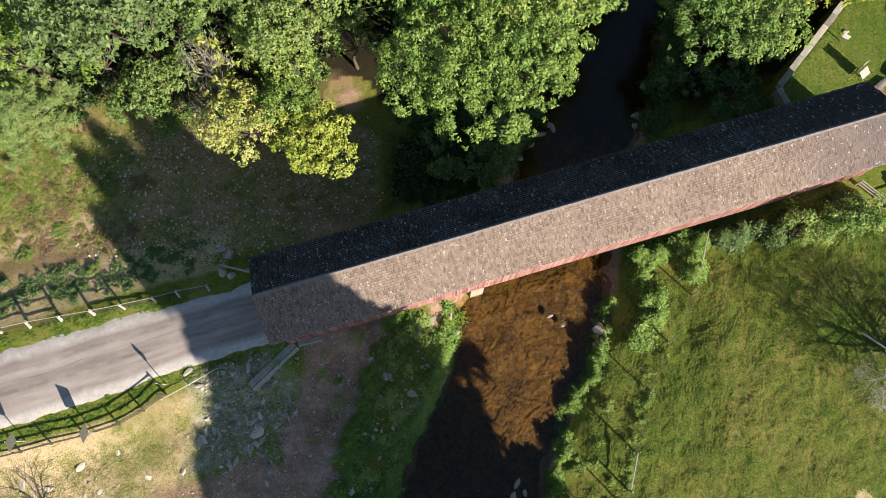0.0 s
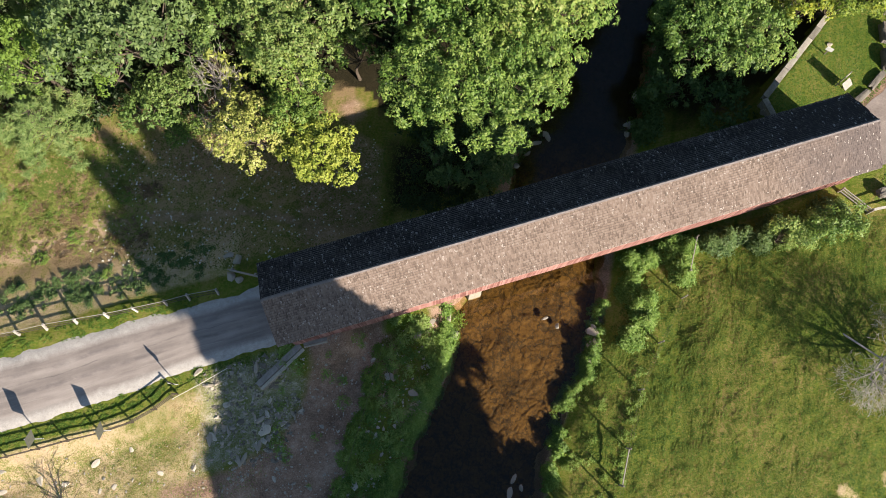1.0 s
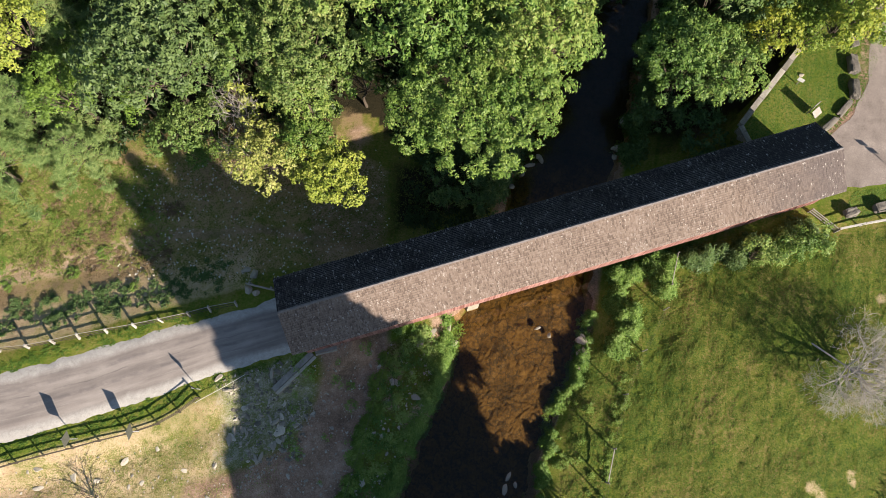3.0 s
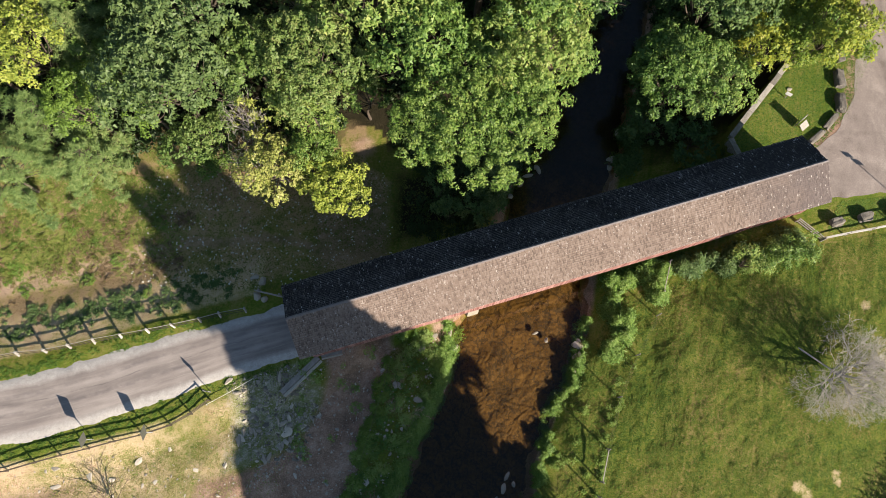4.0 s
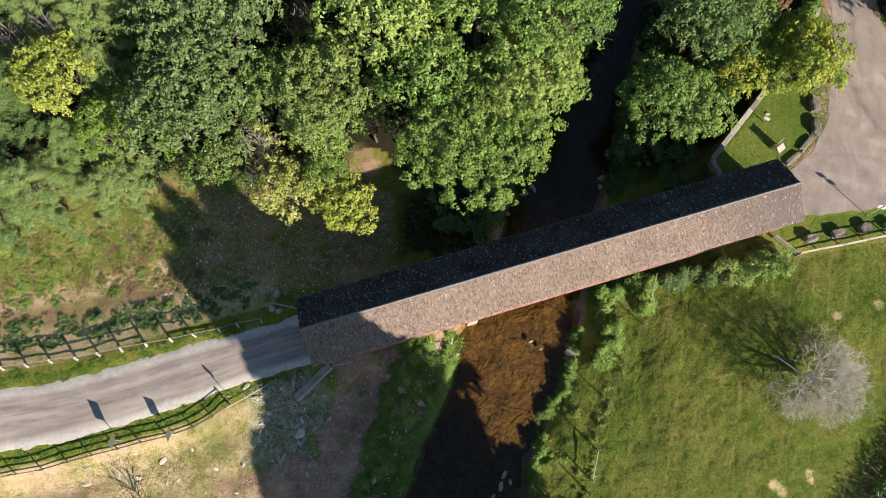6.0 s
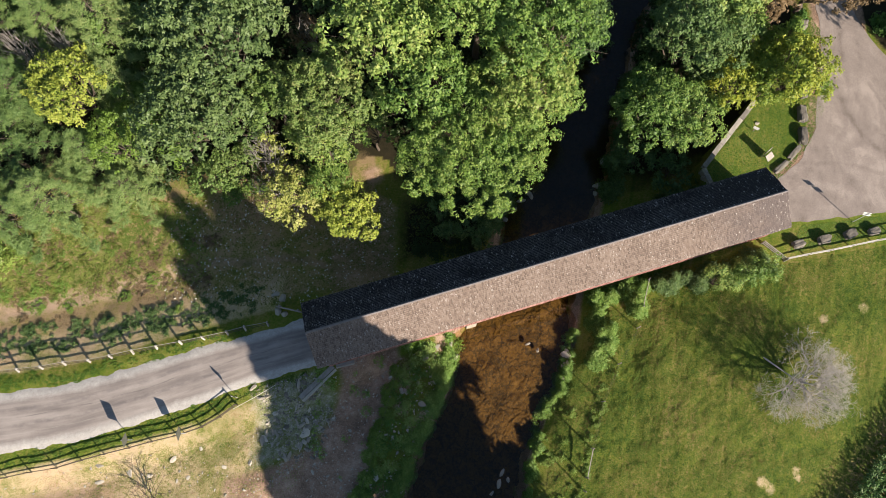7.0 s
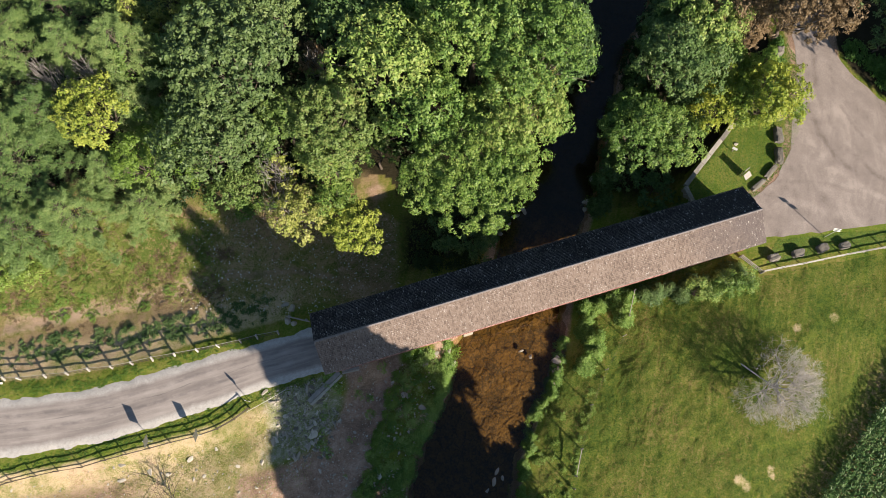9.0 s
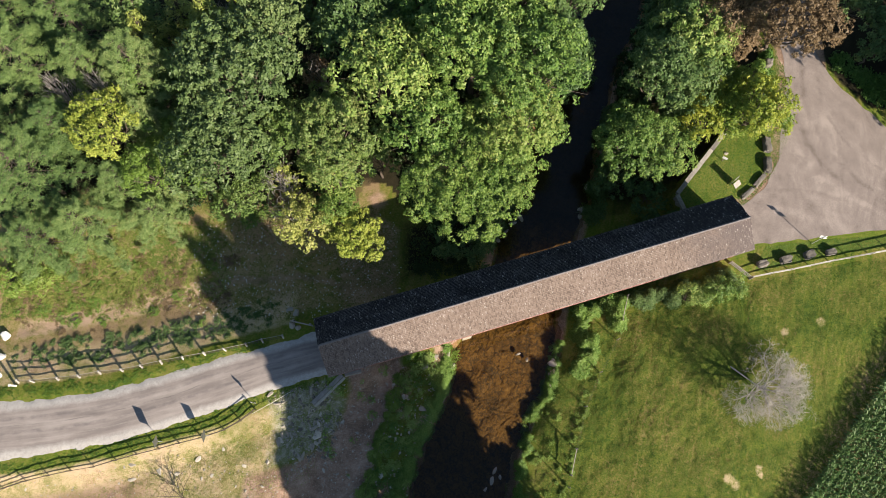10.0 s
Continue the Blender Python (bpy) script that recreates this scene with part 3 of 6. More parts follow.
def ground_z(x, y):
    x, y = np.asarray(x, dtype=float), np.asarray(y, dtype=float)
    wob = (fbm(x * 0.35, y * 0.35, 5) - 0.5) * 2.4
    dl, dr = np.interp(y, RIVER_Y, RIVER_L) - x + wob, x - np.interp(y, RIVER_Y, RIVER_R) + wob
    lower = step(10, 2, y)
    zl_low = np.interp(dl, [-3, 0, 1.0, 3, 7, 11, 15, 22, 60], [-6.6, -4.75, -3.8, -3.2, -2.9, -2.3, -1.0, -1.0, -1.6])
    zl_up = np.interp(dl, [-3, 0, 1.2, 4, 9, 30, 60, 140], [-6.6, -4.75, -3.8, -3.2, -2.8, -2.2, -1.6, 3])
    zl = zl_low * lower + zl_up * (1 - lower)
    field = np.clip(-1.75 + 0.1 * (y + 6), -2.3, -0.1)
    zr = np.interp(dr, [-3, 0, 0.7, 2.2, 5, 12], [-6.6, -4.75, -4.4, -3.9, -3.6, 0])
    zr = np.where(dr > 2.2, -3.9 + (field + 3.9) * (1 - (1 - np.clip((dr - 2.2) / 24, 0, 1)) ** 1.5), zr)
    z = np.where(dl > dr, zl, zr)
    z = z + (fbm(x * 0.5, y * 0.5, 1) - 0.5) * 0.35 + (fbm(x * 1.7, y * 1.7, 9) - 0.5) * 0.16
    for poly, flat, slope, level in ((LEFT_ROAD, 1.2, 3.6, 0.0), (RIGHT_ROAD, 0.8, 3.0, 0.0), (LEFT_END, 0.2, 2.5, -0.1), (RIGHT_END, 0.2, 2.5, -0.1), (YARD, 0.0, 0.45, 0.0)):
        d = away(x, y, poly)
        k = 1 - step(flat, flat + slope, d)
        if poly is LEFT_ROAD:
            upper = y > np.interp(x, [p[0] for p in ROAD_UP], [p[1] for p in ROAD_UP])
            k = np.where(upper, 1 - np.clip((d - 0.9) / 7.5, 0, 1), k)
        bumpy = level - 0.06 + (fbm(x * 1.3, y * 1.3, 3) - 0.5) * 0.12 * step(0.1, 0.8, d)
        z = z * (1 - k) + bumpy * k
    return z


def axis(lo, hi, fine, far):
    inner = np.arange(lo, hi + fine / 2, fine)
    out, s = [], fine
    v = 0.0
    while v < far:
        s *= 1.35
        v += s
        out.append(v)
    return np.concatenate([lo - np.array(out[::-1]), inner, hi + np.array(out)])


def grid_mesh(xs, ys):
    gx, gy = np.meshgrid(xs, ys)
    n = len(xs)
    i = np.arange(len(ys) - 1)[:, None] * n + np.arange(n - 1)[None, :]
    faces = np.stack([i, i + 1, i + 1 + n, i + n], -1).reshape(-1, 4)
    return gx.ravel(), gy.ravel(), faces


# ---- ground: one sheet to the horizon ----
gx, gy, gf = grid_mesh(axis(-62, 62, 0.4, 1500), axis(-16, 62, 0.4, 1500))
gz = ground_z(np.clip(gx, -150, 150), np.clip(gy, -90, 110))
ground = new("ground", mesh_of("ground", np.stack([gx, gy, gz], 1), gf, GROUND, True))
tagged(ground, "uneven ground with pasture grass, bare earth and dry slopes", "ground", kind="structure")

DIRT_PATH = [(-23, -30), (-13, -30), (-8.8, -7.2), (-6.7, 0), (-4.9, 7), (-5, 14), (-5, 24), (-9, 27), (-13, 20), (-11.5, 8), (-10.4, 5), (-11.5, 1.5), (-13, -1.2), (-16.4, -3.4), (-22, -5)]
GRAVEL_SLOPE = [(-19.4, 3.9), (-13.5, 5.5), (-11.0, 3.4), (-12.2, 0), (-15.6, -2.8), (-19.6, -3.8), (-19.0, 0.4)]
dl = np.interp(gy, RIVER_Y, RIVER_L) - gx
dr = gx - np.interp(gy, RIVER_Y, RIVER_R)
d_low = away(gx, gy, LEFT_ROAD)
below_road = (gy < np.interp(gx, [p[0] for p in ROAD_LO], [p[1] for p in ROAD_LO])) & (gx < -10)
above_road = (gy > np.interp(gx, [p[0] for p in ROAD_UP], [p[1] for p in ROAD_UP])) & (gx < -8)
m_dirt = (1 - step(-1.0, 1.0, away(gx, gy, DIRT_PATH))) * (1 - 0.45 * step(11, 14, gy))
m_dirt = np.maximum(m_dirt, 0.75 * step(1.2, 0.2, np.minimum(np.abs(dl), np.abs(dr))))
m_gravel = 0.68 - 0.68 * step(-1.0, 1.6, away(gx, gy, GRAVEL_SLOPE))
m_straw = np.where(below_road, step(1.0, 2.2, d_low) * (1 - step(-19, -15.5, gx)) * (0.45 + 0.75 * fbm(gx * 0.5, gy * 0.5, 77) - 0.34 * step(-31, -22, gx)), 0)
m_dirt = np.maximum(m_dirt, np.where(below_road, step(2.6, 5.5, d_low) * (1 - step(-36, -27, gx)) * 0.68, 0))
m_lush = np.where((d_low < 1.6) & (d_low > -0.5), 0.42, 0)
m_lush = np.maximum(m_lush, np.where((dl > 0.3) & (dl < 7) & (gy < 13), 0.25 + 0.55 * step(3.6, 0.8, np.abs(dl - 4.4)) * (gy < 9), 0))
m_dirt = np.maximum(m_dirt, np.where((dl > 0.2) & (dl < 6.5) & (gy < 13), 0.1 + 0.75 * step(0.5, 0.72, fbm(gx * 0.45, gy * 0.45, 91)), 0))
m_lush = np.maximum(m_lush, np.where((dr > 0.3) & (gx < 60), 0.4 * step(5, 1.5, dr), 0))
m_lush = np.maximum(m_lush, (1 - step(-0.5, 0.6, away(gx, gy, YARD))) * 0.4)
m_lush = np.maximum(m_lush, 0.55 * (1 - step(0.3, 1.8, away(gx, gy, RIGHT_ROAD))) * (1 - 0.8 * ((gx > 46) & (gy > 39))))
m_dirt = np.maximum(m_dirt, 0.17 * (1 - step(-2, 3, away(gx, gy, [(-28, 17), (-14, 15), (-3, 17), (-3, 25), (-9, 27), (-20, 25), (-28, 22)]))))
m_straw = np.maximum(m_straw, np.where(above_road & (gx < -17), step(1.5, 2.3, d_low) * step(7.5, 4.5, d_low) * 0.6, 0))
# a faint trodden track across the meadow
TRACK_X, TRACK_Y = [-50, -36.0, -31.9, -28.5, -24.4, -21.3, -17.3, -14.3, -11.4], [11.2, 14.3, 15.2, 16.6, 17.7, 17.5, 18.0, 17.5, 16.2]
m_track = step(0.95, 0.25, np.abs(gy - np.interp(gx, TRACK_X, TRACK_Y)) * (1 - 0.4 * step(-25, -31, gx))) * (gx > -50) * (gx < -11.4)
m_dirt = np.maximum(m_dirt, 0.55 * m_track)
m_straw = np.maximum(m_straw, 0.75 * m_track * step(-24, -30, gx))
m_dry = np.where(above_road, step(2.0, 4.0, d_low), 0) * (1 - m_dirt)
m_lush = np.maximum(m_lush, 0.62 * step(3.6, 0.6, np.hypot((gx - 31.0) * 0.8, gy - 7.5)))
BARE = ((39.3, 11.0, 0.7), (43.5, 12.1, 0.8), (31.9, -5.3, 0.9), (32.6, -5.9, 0.8), (35.3, -4.1, 0.6), (35.5, -4.9, 0.5))   # worn spots in the pasture
for fx, fy, fr in BARE:
    m_straw = np.maximum(m_straw, 0.78 * step(fr, fr * 0.35, np.hypot(gx - fx, gy - fy)))
m_dirt = np.maximum(m_dirt, 0.8 * (1 - step(0.4, 1.5, away(gx, gy, RIGHT_ROAD))) * (gy > 25) * (gx < 48))
m_dry = np.maximum(m_dry, 0.8 * step(3.6, 1.4, away(gx, gy, [(50, 5), (41, -7.4), (38, -12), (60, -12), (60, 18)])) * (gx > 25))
m_dirt = np.maximum(m_dirt, 0.6 * step(2.1, 0.7, np.hypot(gx + 8.0, gy - 27.6)))
# where that shade-dark colour lies: under the trees
m_shade_ground = (np.hypot(gx + 8.0, gy - 27.6) > 2.3) * (away(gx, gy, YARD) > 0.5) * np.where(above_road | (gy > 26), step(24, 31, gy + (fbm(gx * 0.2, gy * 0.2, 7) - 0.5) * 6), 0) * (gx < 40)
# junction verge, darkened for the shade of the trees beside it
m_shade_ground = np.maximum(m_shade_ground, 0.9 * step(0.1, 0.9, away(gx, gy, RIGHT_ROAD)) * (gx > 46) * (gy > 38.5))
# strip between bridge and bank tree, darkened for their shade
m_shade_ground = np.maximum(m_shade_ground, 0.95 * (1 - step(-2.6, 1.4, away(gx, gy, [(-5.4, 17.0), (-5.2, 25.0), (6.5, 27), (5.5, 20.5)]))))
for key, chans in (("zone_a", (m_dirt, m_gravel, m_straw)), ("zone_b", (m_lush, m_dry, m_shade_ground))):
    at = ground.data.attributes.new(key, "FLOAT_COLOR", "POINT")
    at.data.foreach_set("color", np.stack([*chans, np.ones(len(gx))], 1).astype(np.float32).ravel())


# ---- river ----
def riverbed():
    ys = np.arange(-14, 58, 0.12)
    ts = np.linspace(-0.08, 1.08, 120)
    yy, tt = np.meshgrid(ys, ts, indexing="ij")
    l, r = np.interp(yy, RIVER_Y, RIVER_L), np.interp(yy, RIVER_Y, RIVER_R)
    xx = l + (r - l) * tt
    wx, wy = xx + (fbm(xx * 0.8, yy * 0.8, 25) - 0.5) * 1.6, yy + (fbm(xx * 0.8, yy * 0.8, 26) - 0.5) * 1.6
    shelf = fbm(wx * 0.42, wy * 0.36, 22, 3) * 12 + fbm(xx * 1.4, yy * 1.1, 27, 2) * 1.1
    part_up = shelf - np.floor(shelf)
    ledges = (np.floor(shelf) * 0.25 + step(0.86, 1.0, part_up) - part_up * 0.55) * 0.1 * (0.25 + 0.75 * step(0.3, 0.55, fbm(xx * 0.5, yy * 0.5, 28))) - 0.1
    z = WATER_Z - 0.42 + ledges + (fbm(xx * 0.4, yy * 0.3, 21) - 0.5) * 0.3 + (fbm(xx * 2.6, yy * 2.2, 23) - 0.5) * 0.05
    z = np.minimum(z, WATER_Z - 0.06)
    n = len(ts)
    i = np.arange(len(ys) - 1)[:, None] * n + np.arange(n - 1)[None, :]
    f = np.stack([i, i + 1, i + 1 + n, i + n], -1).reshape(-1, 4)
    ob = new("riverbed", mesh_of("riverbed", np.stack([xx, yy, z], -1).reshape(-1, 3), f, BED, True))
    return tagged(ob, "rusty orange riverbed of sand and rock ledges under shallow water", "riverbed", kind="structure")


def river_water():
    ys = np.concatenate([np.linspace(-90, -16, 20), np.arange(-15, 60, 1.0), np.linspace(60, 110, 12)])
    l, r = np.interp(ys, RIVER_Y, RIVER_L) - 1.5, np.interp(ys, RIVER_Y, RIVER_R) + 1.5
    v = np.stack([np.stack([l, ys, np.full(len(ys), WATER_Z)], 1), np.stack([r, ys, np.full(len(ys), WATER_Z)], 1)], 1).reshape(-1, 3)
    i = np.arange(len(ys) - 1) * 2
    ob = new("water", mesh_of("water", v, np.stack([i, i + 1, i + 3, i + 2], 1), WATER, True))
    ob.visible_shadow = False
    return tagged(ob, "shallow clear tea-brown creek water", "water", kind="structure")


riverbed()
river_water()


# ---- roads ----
def ribbon(name, a, b, z, material, label):
    """A road between two edge lines, with u across and v along."""
    a, b = np.array(a, dtype=float), np.array(b, dtype=float)
    k = np.linspace(0, len(a) - 1, 140)
    ia = np.stack([np.interp(k, np.arange(len(a)), a[:, c]) for c in (0, 1)], 1)
    ib = np.stack([np.interp(k, np.arange(len(b)), b[:, c]) for c in (0, 1)], 1)
    for _ in range(6):
        ia[1:-1] = (ia[:-2] + 2 * ia[1:-1] + ia[2:]) / 4
        ib[1:-1] = (ib[:-2] + 2 * ib[1:-1] + ib[2:]) / 4
    t = np.linspace(-0.04, 1.04, 12)
    p = ia[:, None] * (1 - t)[None, :, None] + ib[:, None] * t[None, :, None]
    ragged = (fbm(p[:, :, 0] * 0.9, p[:, :, 1] * 0.9, 31) - 0.5) * 0.9
    edge = np.array([1] + [0] * 10 + [-1])[None, :] * ragged
    nrm = (ia - ib) / np.linalg.norm(ia - ib, axis=1)[:, None]
    p = p + nrm[:, None, :] * edge[:, :, None]
    crown = z + 0.05 * (1 - (2 * np.clip(t, 0, 1) - 1) ** 2)
    crown[0] = crown[-1] = -0.12
    v = np.concatenate([p, np.broadcast_to(crown[None, :, None], (*p.shape[:2], 1))], 2)
    along = np.concatenate([[0], np.cumsum(np.linalg.norm(np.diff((ia + ib) / 2, axis=0), axis=1))])
    n = len(t)
    i = np.arange(len(k) - 1)[:, None] * n + np.arange(n - 1)[None, :]
    f = np.stack([i, i + n, i + n + 1, i + 1], -1).reshape(-1, 4)
    me = mesh_of(name, v.reshape(-1, 3), f, material, True)
    uv = np.stack([np.broadcast_to(t[None], (len(k), n)), np.broadcast_to(along[:, None], (len(k), n))], -1).reshape(-1, 2)
    layer = me.uv_layers.new(name="UVMap")
    layer.data.foreach_set("uv", uv[f.ravel()].astype(np.float32).ravel())
    return tagged(new(name, me), label, "road", kind="structure")


ribbon("road", ROAD_UP, ROAD_LO, 0.02, ROAD, "worn grey country road with pale gravel edges")


def turning_place():
    bm = bmesh.new()
    pts = []
    for (ax, ay), (bx, by) in zip(RIGHT_ROAD, RIGHT_ROAD[1:] + RIGHT_ROAD[:1]):
        n = max(2, int(math.hypot(bx - ax, by - ay) / 0.8))
        for k in range(n):
            t = k / n
            x, y = ax + (bx - ax) * t, ay + (by - ay) * t
            if math.hypot(x - BX, y - BY) > 25:
                x += (float(fbm(np.array(x * 0.9), np.array(y * 0.9), 41)) - 0.5) * 0.7
                y += (float(fbm(np.array(x * 0.9), np.array(y * 0.9), 44)) - 0.5) * 0.7
            pts.append(bm.verts.new((x, y, -0.042)))
    f = bm.faces.new(pts)
    bmesh.ops.triangulate(bm, faces=[f])
    me = bpy.data.meshes.new("turning_place")
    bm.normal_update()
    bm.to_mesh(me)
    bm.free()
    me.materials.append(YARD_ROAD)
    return tagged(new("road_junction", me), "wide pale worn asphalt junction beside the bridge", "road", kind="structure")


turning_place()


# ---- covered bridge ----
ROOF_W, EAVE, RIDGE, WALL_W = 3.3, 4.5, 6.5, 2.86


def shingles(side, rng):
    """All shingles of one roof slope, laid in overlapping courses from the eave to the ridge."""
    slope = math.hypot(ROOF_W, RIDGE - EAVE)
    uw, uz = ROOF_W / slope, (RIDGE - EAVE) / slope
    course, rows_v, rows_f, base = 0.2, [], [], 0
    n = int(slope / course) + 1
    for r in range(n):
        d0 = r * course
        widths = rng.uniform(0.08, 0.18, 720)
        s = -BL + np.concatenate([[0], np.cumsum(widths)])
        s = s[s < BL]
        s0, s1 = s[:-1] + 0.008, s[1:] - 0.008
        k = len(s0)
        drop = rng.normal(0, 0.02, k)
        lift = rng.uniform(0.022, 0.042, k) + (rng.random(k) < 0.06) * 0.03
        a, b = d0 + drop - 0.02, np.full(k, min(d0 + 0.36, slope + 0.01))
        sag = 0.05 * np.sin(s0 * 0.19 + 0.7) + 0.02 * np.sin(s0 * 0.8)

        def at(sv, dv, h):
            w = ROOF_W - dv * uw
            return np.stack([sv, side * (w + h * uz), EAVE + dv * uz + h * uw + sag], 1)
        low = [at(s0, a, lift - 0.04), at(s1, a, lift - 0.04), at(s1, a, lift), at(s0, a, lift), at(s0, b, np.full(k, 0.004)), at(s1, b, np.full(k, 0.004))]
        v = np.stack(low, 1).reshape(-1, 3)
        q = np.array([(0, 1, 2, 3), (3, 2, 5, 4), (0, 3, 4, 4), (1, 5, 2, 2)])[:2]
        rows_f.append((q[None] + base + (np.arange(k) * 6)[:, None, None]).reshape(-1, 4))
        rows_v.append(v)
        base += len(v)
    return np.concatenate(rows_v), np.concatenate(rows_f)


def covered_bridge():
    rng = np.random.default_rng(4)
    b = thing("covered_bridge", BRIDGE, "long red covered bridge with a weathered cedar shingle roof", "covered bridge")
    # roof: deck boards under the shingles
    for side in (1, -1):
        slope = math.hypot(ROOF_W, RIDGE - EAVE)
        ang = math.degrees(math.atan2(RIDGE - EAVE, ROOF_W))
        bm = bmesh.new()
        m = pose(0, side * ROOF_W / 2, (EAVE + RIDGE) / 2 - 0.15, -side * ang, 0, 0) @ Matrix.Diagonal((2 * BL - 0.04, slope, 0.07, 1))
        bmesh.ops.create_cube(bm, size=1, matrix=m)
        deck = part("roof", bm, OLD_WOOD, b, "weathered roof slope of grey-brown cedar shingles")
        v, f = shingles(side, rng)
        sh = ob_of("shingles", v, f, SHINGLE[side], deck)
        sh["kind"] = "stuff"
    # ridge boards, in lengths
    x = -BL
    while x < BL - 0.5:
        ln = min(rng.uniform(0.35, 0.6), BL - x)
        for side in (1, -1):
            ang = math.degrees(math.atan2(RIDGE - EAVE, ROOF_W))
            bm = bmesh.new()
            z = RIDGE + 0.03 + 0.05 * math.sin(x * 0.19 + 0.7) + 0.02 * math.sin(x * 0.8) + rng.uniform(0, 0.015)
            bmesh.ops.create_cube(bm, size=1, matrix=pose(x + ln / 2, side * 0.06, z - 0.02, -side * ang, 0, 0) @ Matrix.Diagonal((ln - 0.012, 0.14, 0.03, 1)))
            part("ridge_board", bm, RIDGE_WOOD, b)
        x += ln
    # side walls of upright boards
    for side in (1, -1):
        vs, fs, k, x = [], [], 0, -BL + 0.7
        while x < BL - 0.7:
            w = rng.uniform(0.2, 0.27)
            v = BOX * (w - 0.012, 0.03, EAVE + 0.48 + rng.uniform(-0.02, 0.02)) + (x + w / 2, side * (WALL_W + rng.uniform(0, 0.012)), (EAVE - 0.68) / 2)
            vs.append(v)
            fs.append(BOX_F + k)
            k += 8
            v = BOX * (0.045, 0.03, EAVE + 0.43) + (x, side * (WALL_W + 0.03), (EAVE - 0.68) / 2)
            vs.append(v)
            fs.append(BOX_F + k)
            k += 8
            x += w
        ob_of("side_wall", np.concatenate(vs), np.concatenate(fs), RED_BOARD, b, "faded red upright boards with battens")
        part("sill_beam", box_bm([((0, side * 2.7, -0.4), (2 * BL - 1.4, 0.2, 0.4))]), DARK_WOOD, b)
        part("fascia", box_bm([((0, side * (ROOF_W - 0.03), EAVE - 0.05), (2 * BL - 0.1, 0.03, 0.07))]), OLD_WOOD, b, "thin weathered eave board")
    # gable ends with a portal
    for end in (1, -1):
        bm = bmesh.new()
        x = end * (BL - 0.7)
        pts = [(-WALL_W, -0.4), (-2.2, -0.4), (-2.2, 3.6), (2.2, 3.6), (2.2, -0.4), (WALL_W, -0.4), (WALL_W, EAVE), (0, RIDGE - 0.12), (-WALL_W, EAVE)]
        vs = [[bm.verts.new((x + o, w, z)) for w, z in pts] for o in (0, -end * 0.08)]
        for ring in vs:
            bm.faces.new(ring)
        for i in range(len(pts)):
            j = (i + 1) % len(pts)
            bm.faces.new((vs[0][i], vs[0][j], vs[1][j], vs[1][i]))
        bmesh.ops.triangulate(bm, faces=[f for f in bm.faces if len(f.verts) > 4])
        bmesh.ops.recalc_face_normals(bm, faces=bm.faces)
        part("portal", bm, RED_BOARD, b, "red boarded gable end with the road opening")
        for side in (1, -1):
            bm = bmesh.new()
            beam(bm, (end * (BL - 0.16), side * (ROOF_W - 0.1), EAVE - 0.2), (end * (BL - 0.16), side * 0.02, RIDGE - 0.26), 0.05, 0.16)
            part("barge_board", bm, RED_BOARD, b)
    # floor planks
    mesh = None
    x = -BL + 0.3
    while x < BL - 0.3:
        if mesh is None:
            mesh = mesh_of("floor_plank", BOX * (0.27, 5.0, 0.08), BOX_F, OLD_WOOD)
        p = new("floor_plank", mesh)
        p.parent = b
        p.location = (x, 0, -0.02 + rng.uniform(-0.006, 0.006))
        x += 0.285
    # floor beams under the planks
    for k in range(17):
        part("floor_beam", box_bm([((-BL + 2 + k * 2.82, 0, -0.3), (0.3, 5.2, 0.42))]), DARK_WOOD, b)
    # truss posts and braces along both walls
    for side in (1, -1):
        for k in range(17):
            x = -BL + 1.2 + k * 2.94
            part("truss_post", box_bm([((x, side * 2.62, 2.1), (0.24, 0.24, 4.4))]), DARK_WOOD, b)
        bm = bmesh.new()
        beam(bm, (-BL + 1, side * 2.62, 4.3), (BL - 1, side * 2.62, 4.3), 0.26, 0.26)
        part("top_chord", bm, DARK_WOOD, b)
    return b


RIDGE_WOOD = plain("weathered_ridge_board", (0.11, 0.097, 0.092), (0.24, 0.215, 0.21), 2, 0.85, 0.3, 0.01)
bridge = covered_bridge()


# ---- stonework ----
def stone_block_mesh(rng, size):
    """A rough squared stone of 26 corners with worn edges."""
    bm = bmesh.new()
    bmesh.ops.create_cube(bm, size=1)
    bmesh.ops.subdivide_edges(bm, edges=list(bm.edges), cuts=1, use_grid_fill=True)
    for v in bm.verts:
        n = sum(abs(c) > 0.4 for c in v.co)
        k = {1: 1.0, 2: 0.93, 3: 0.84}[n] if n else 1
        v.co = Vector([c * k * s * (1 + rng.uniform(-0.07, 0.07)) for c, s in zip(v.co, size)])
    me = bpy.data.meshes.new("stone")
    bm.to_mesh(me)
    bm.free()
    return me


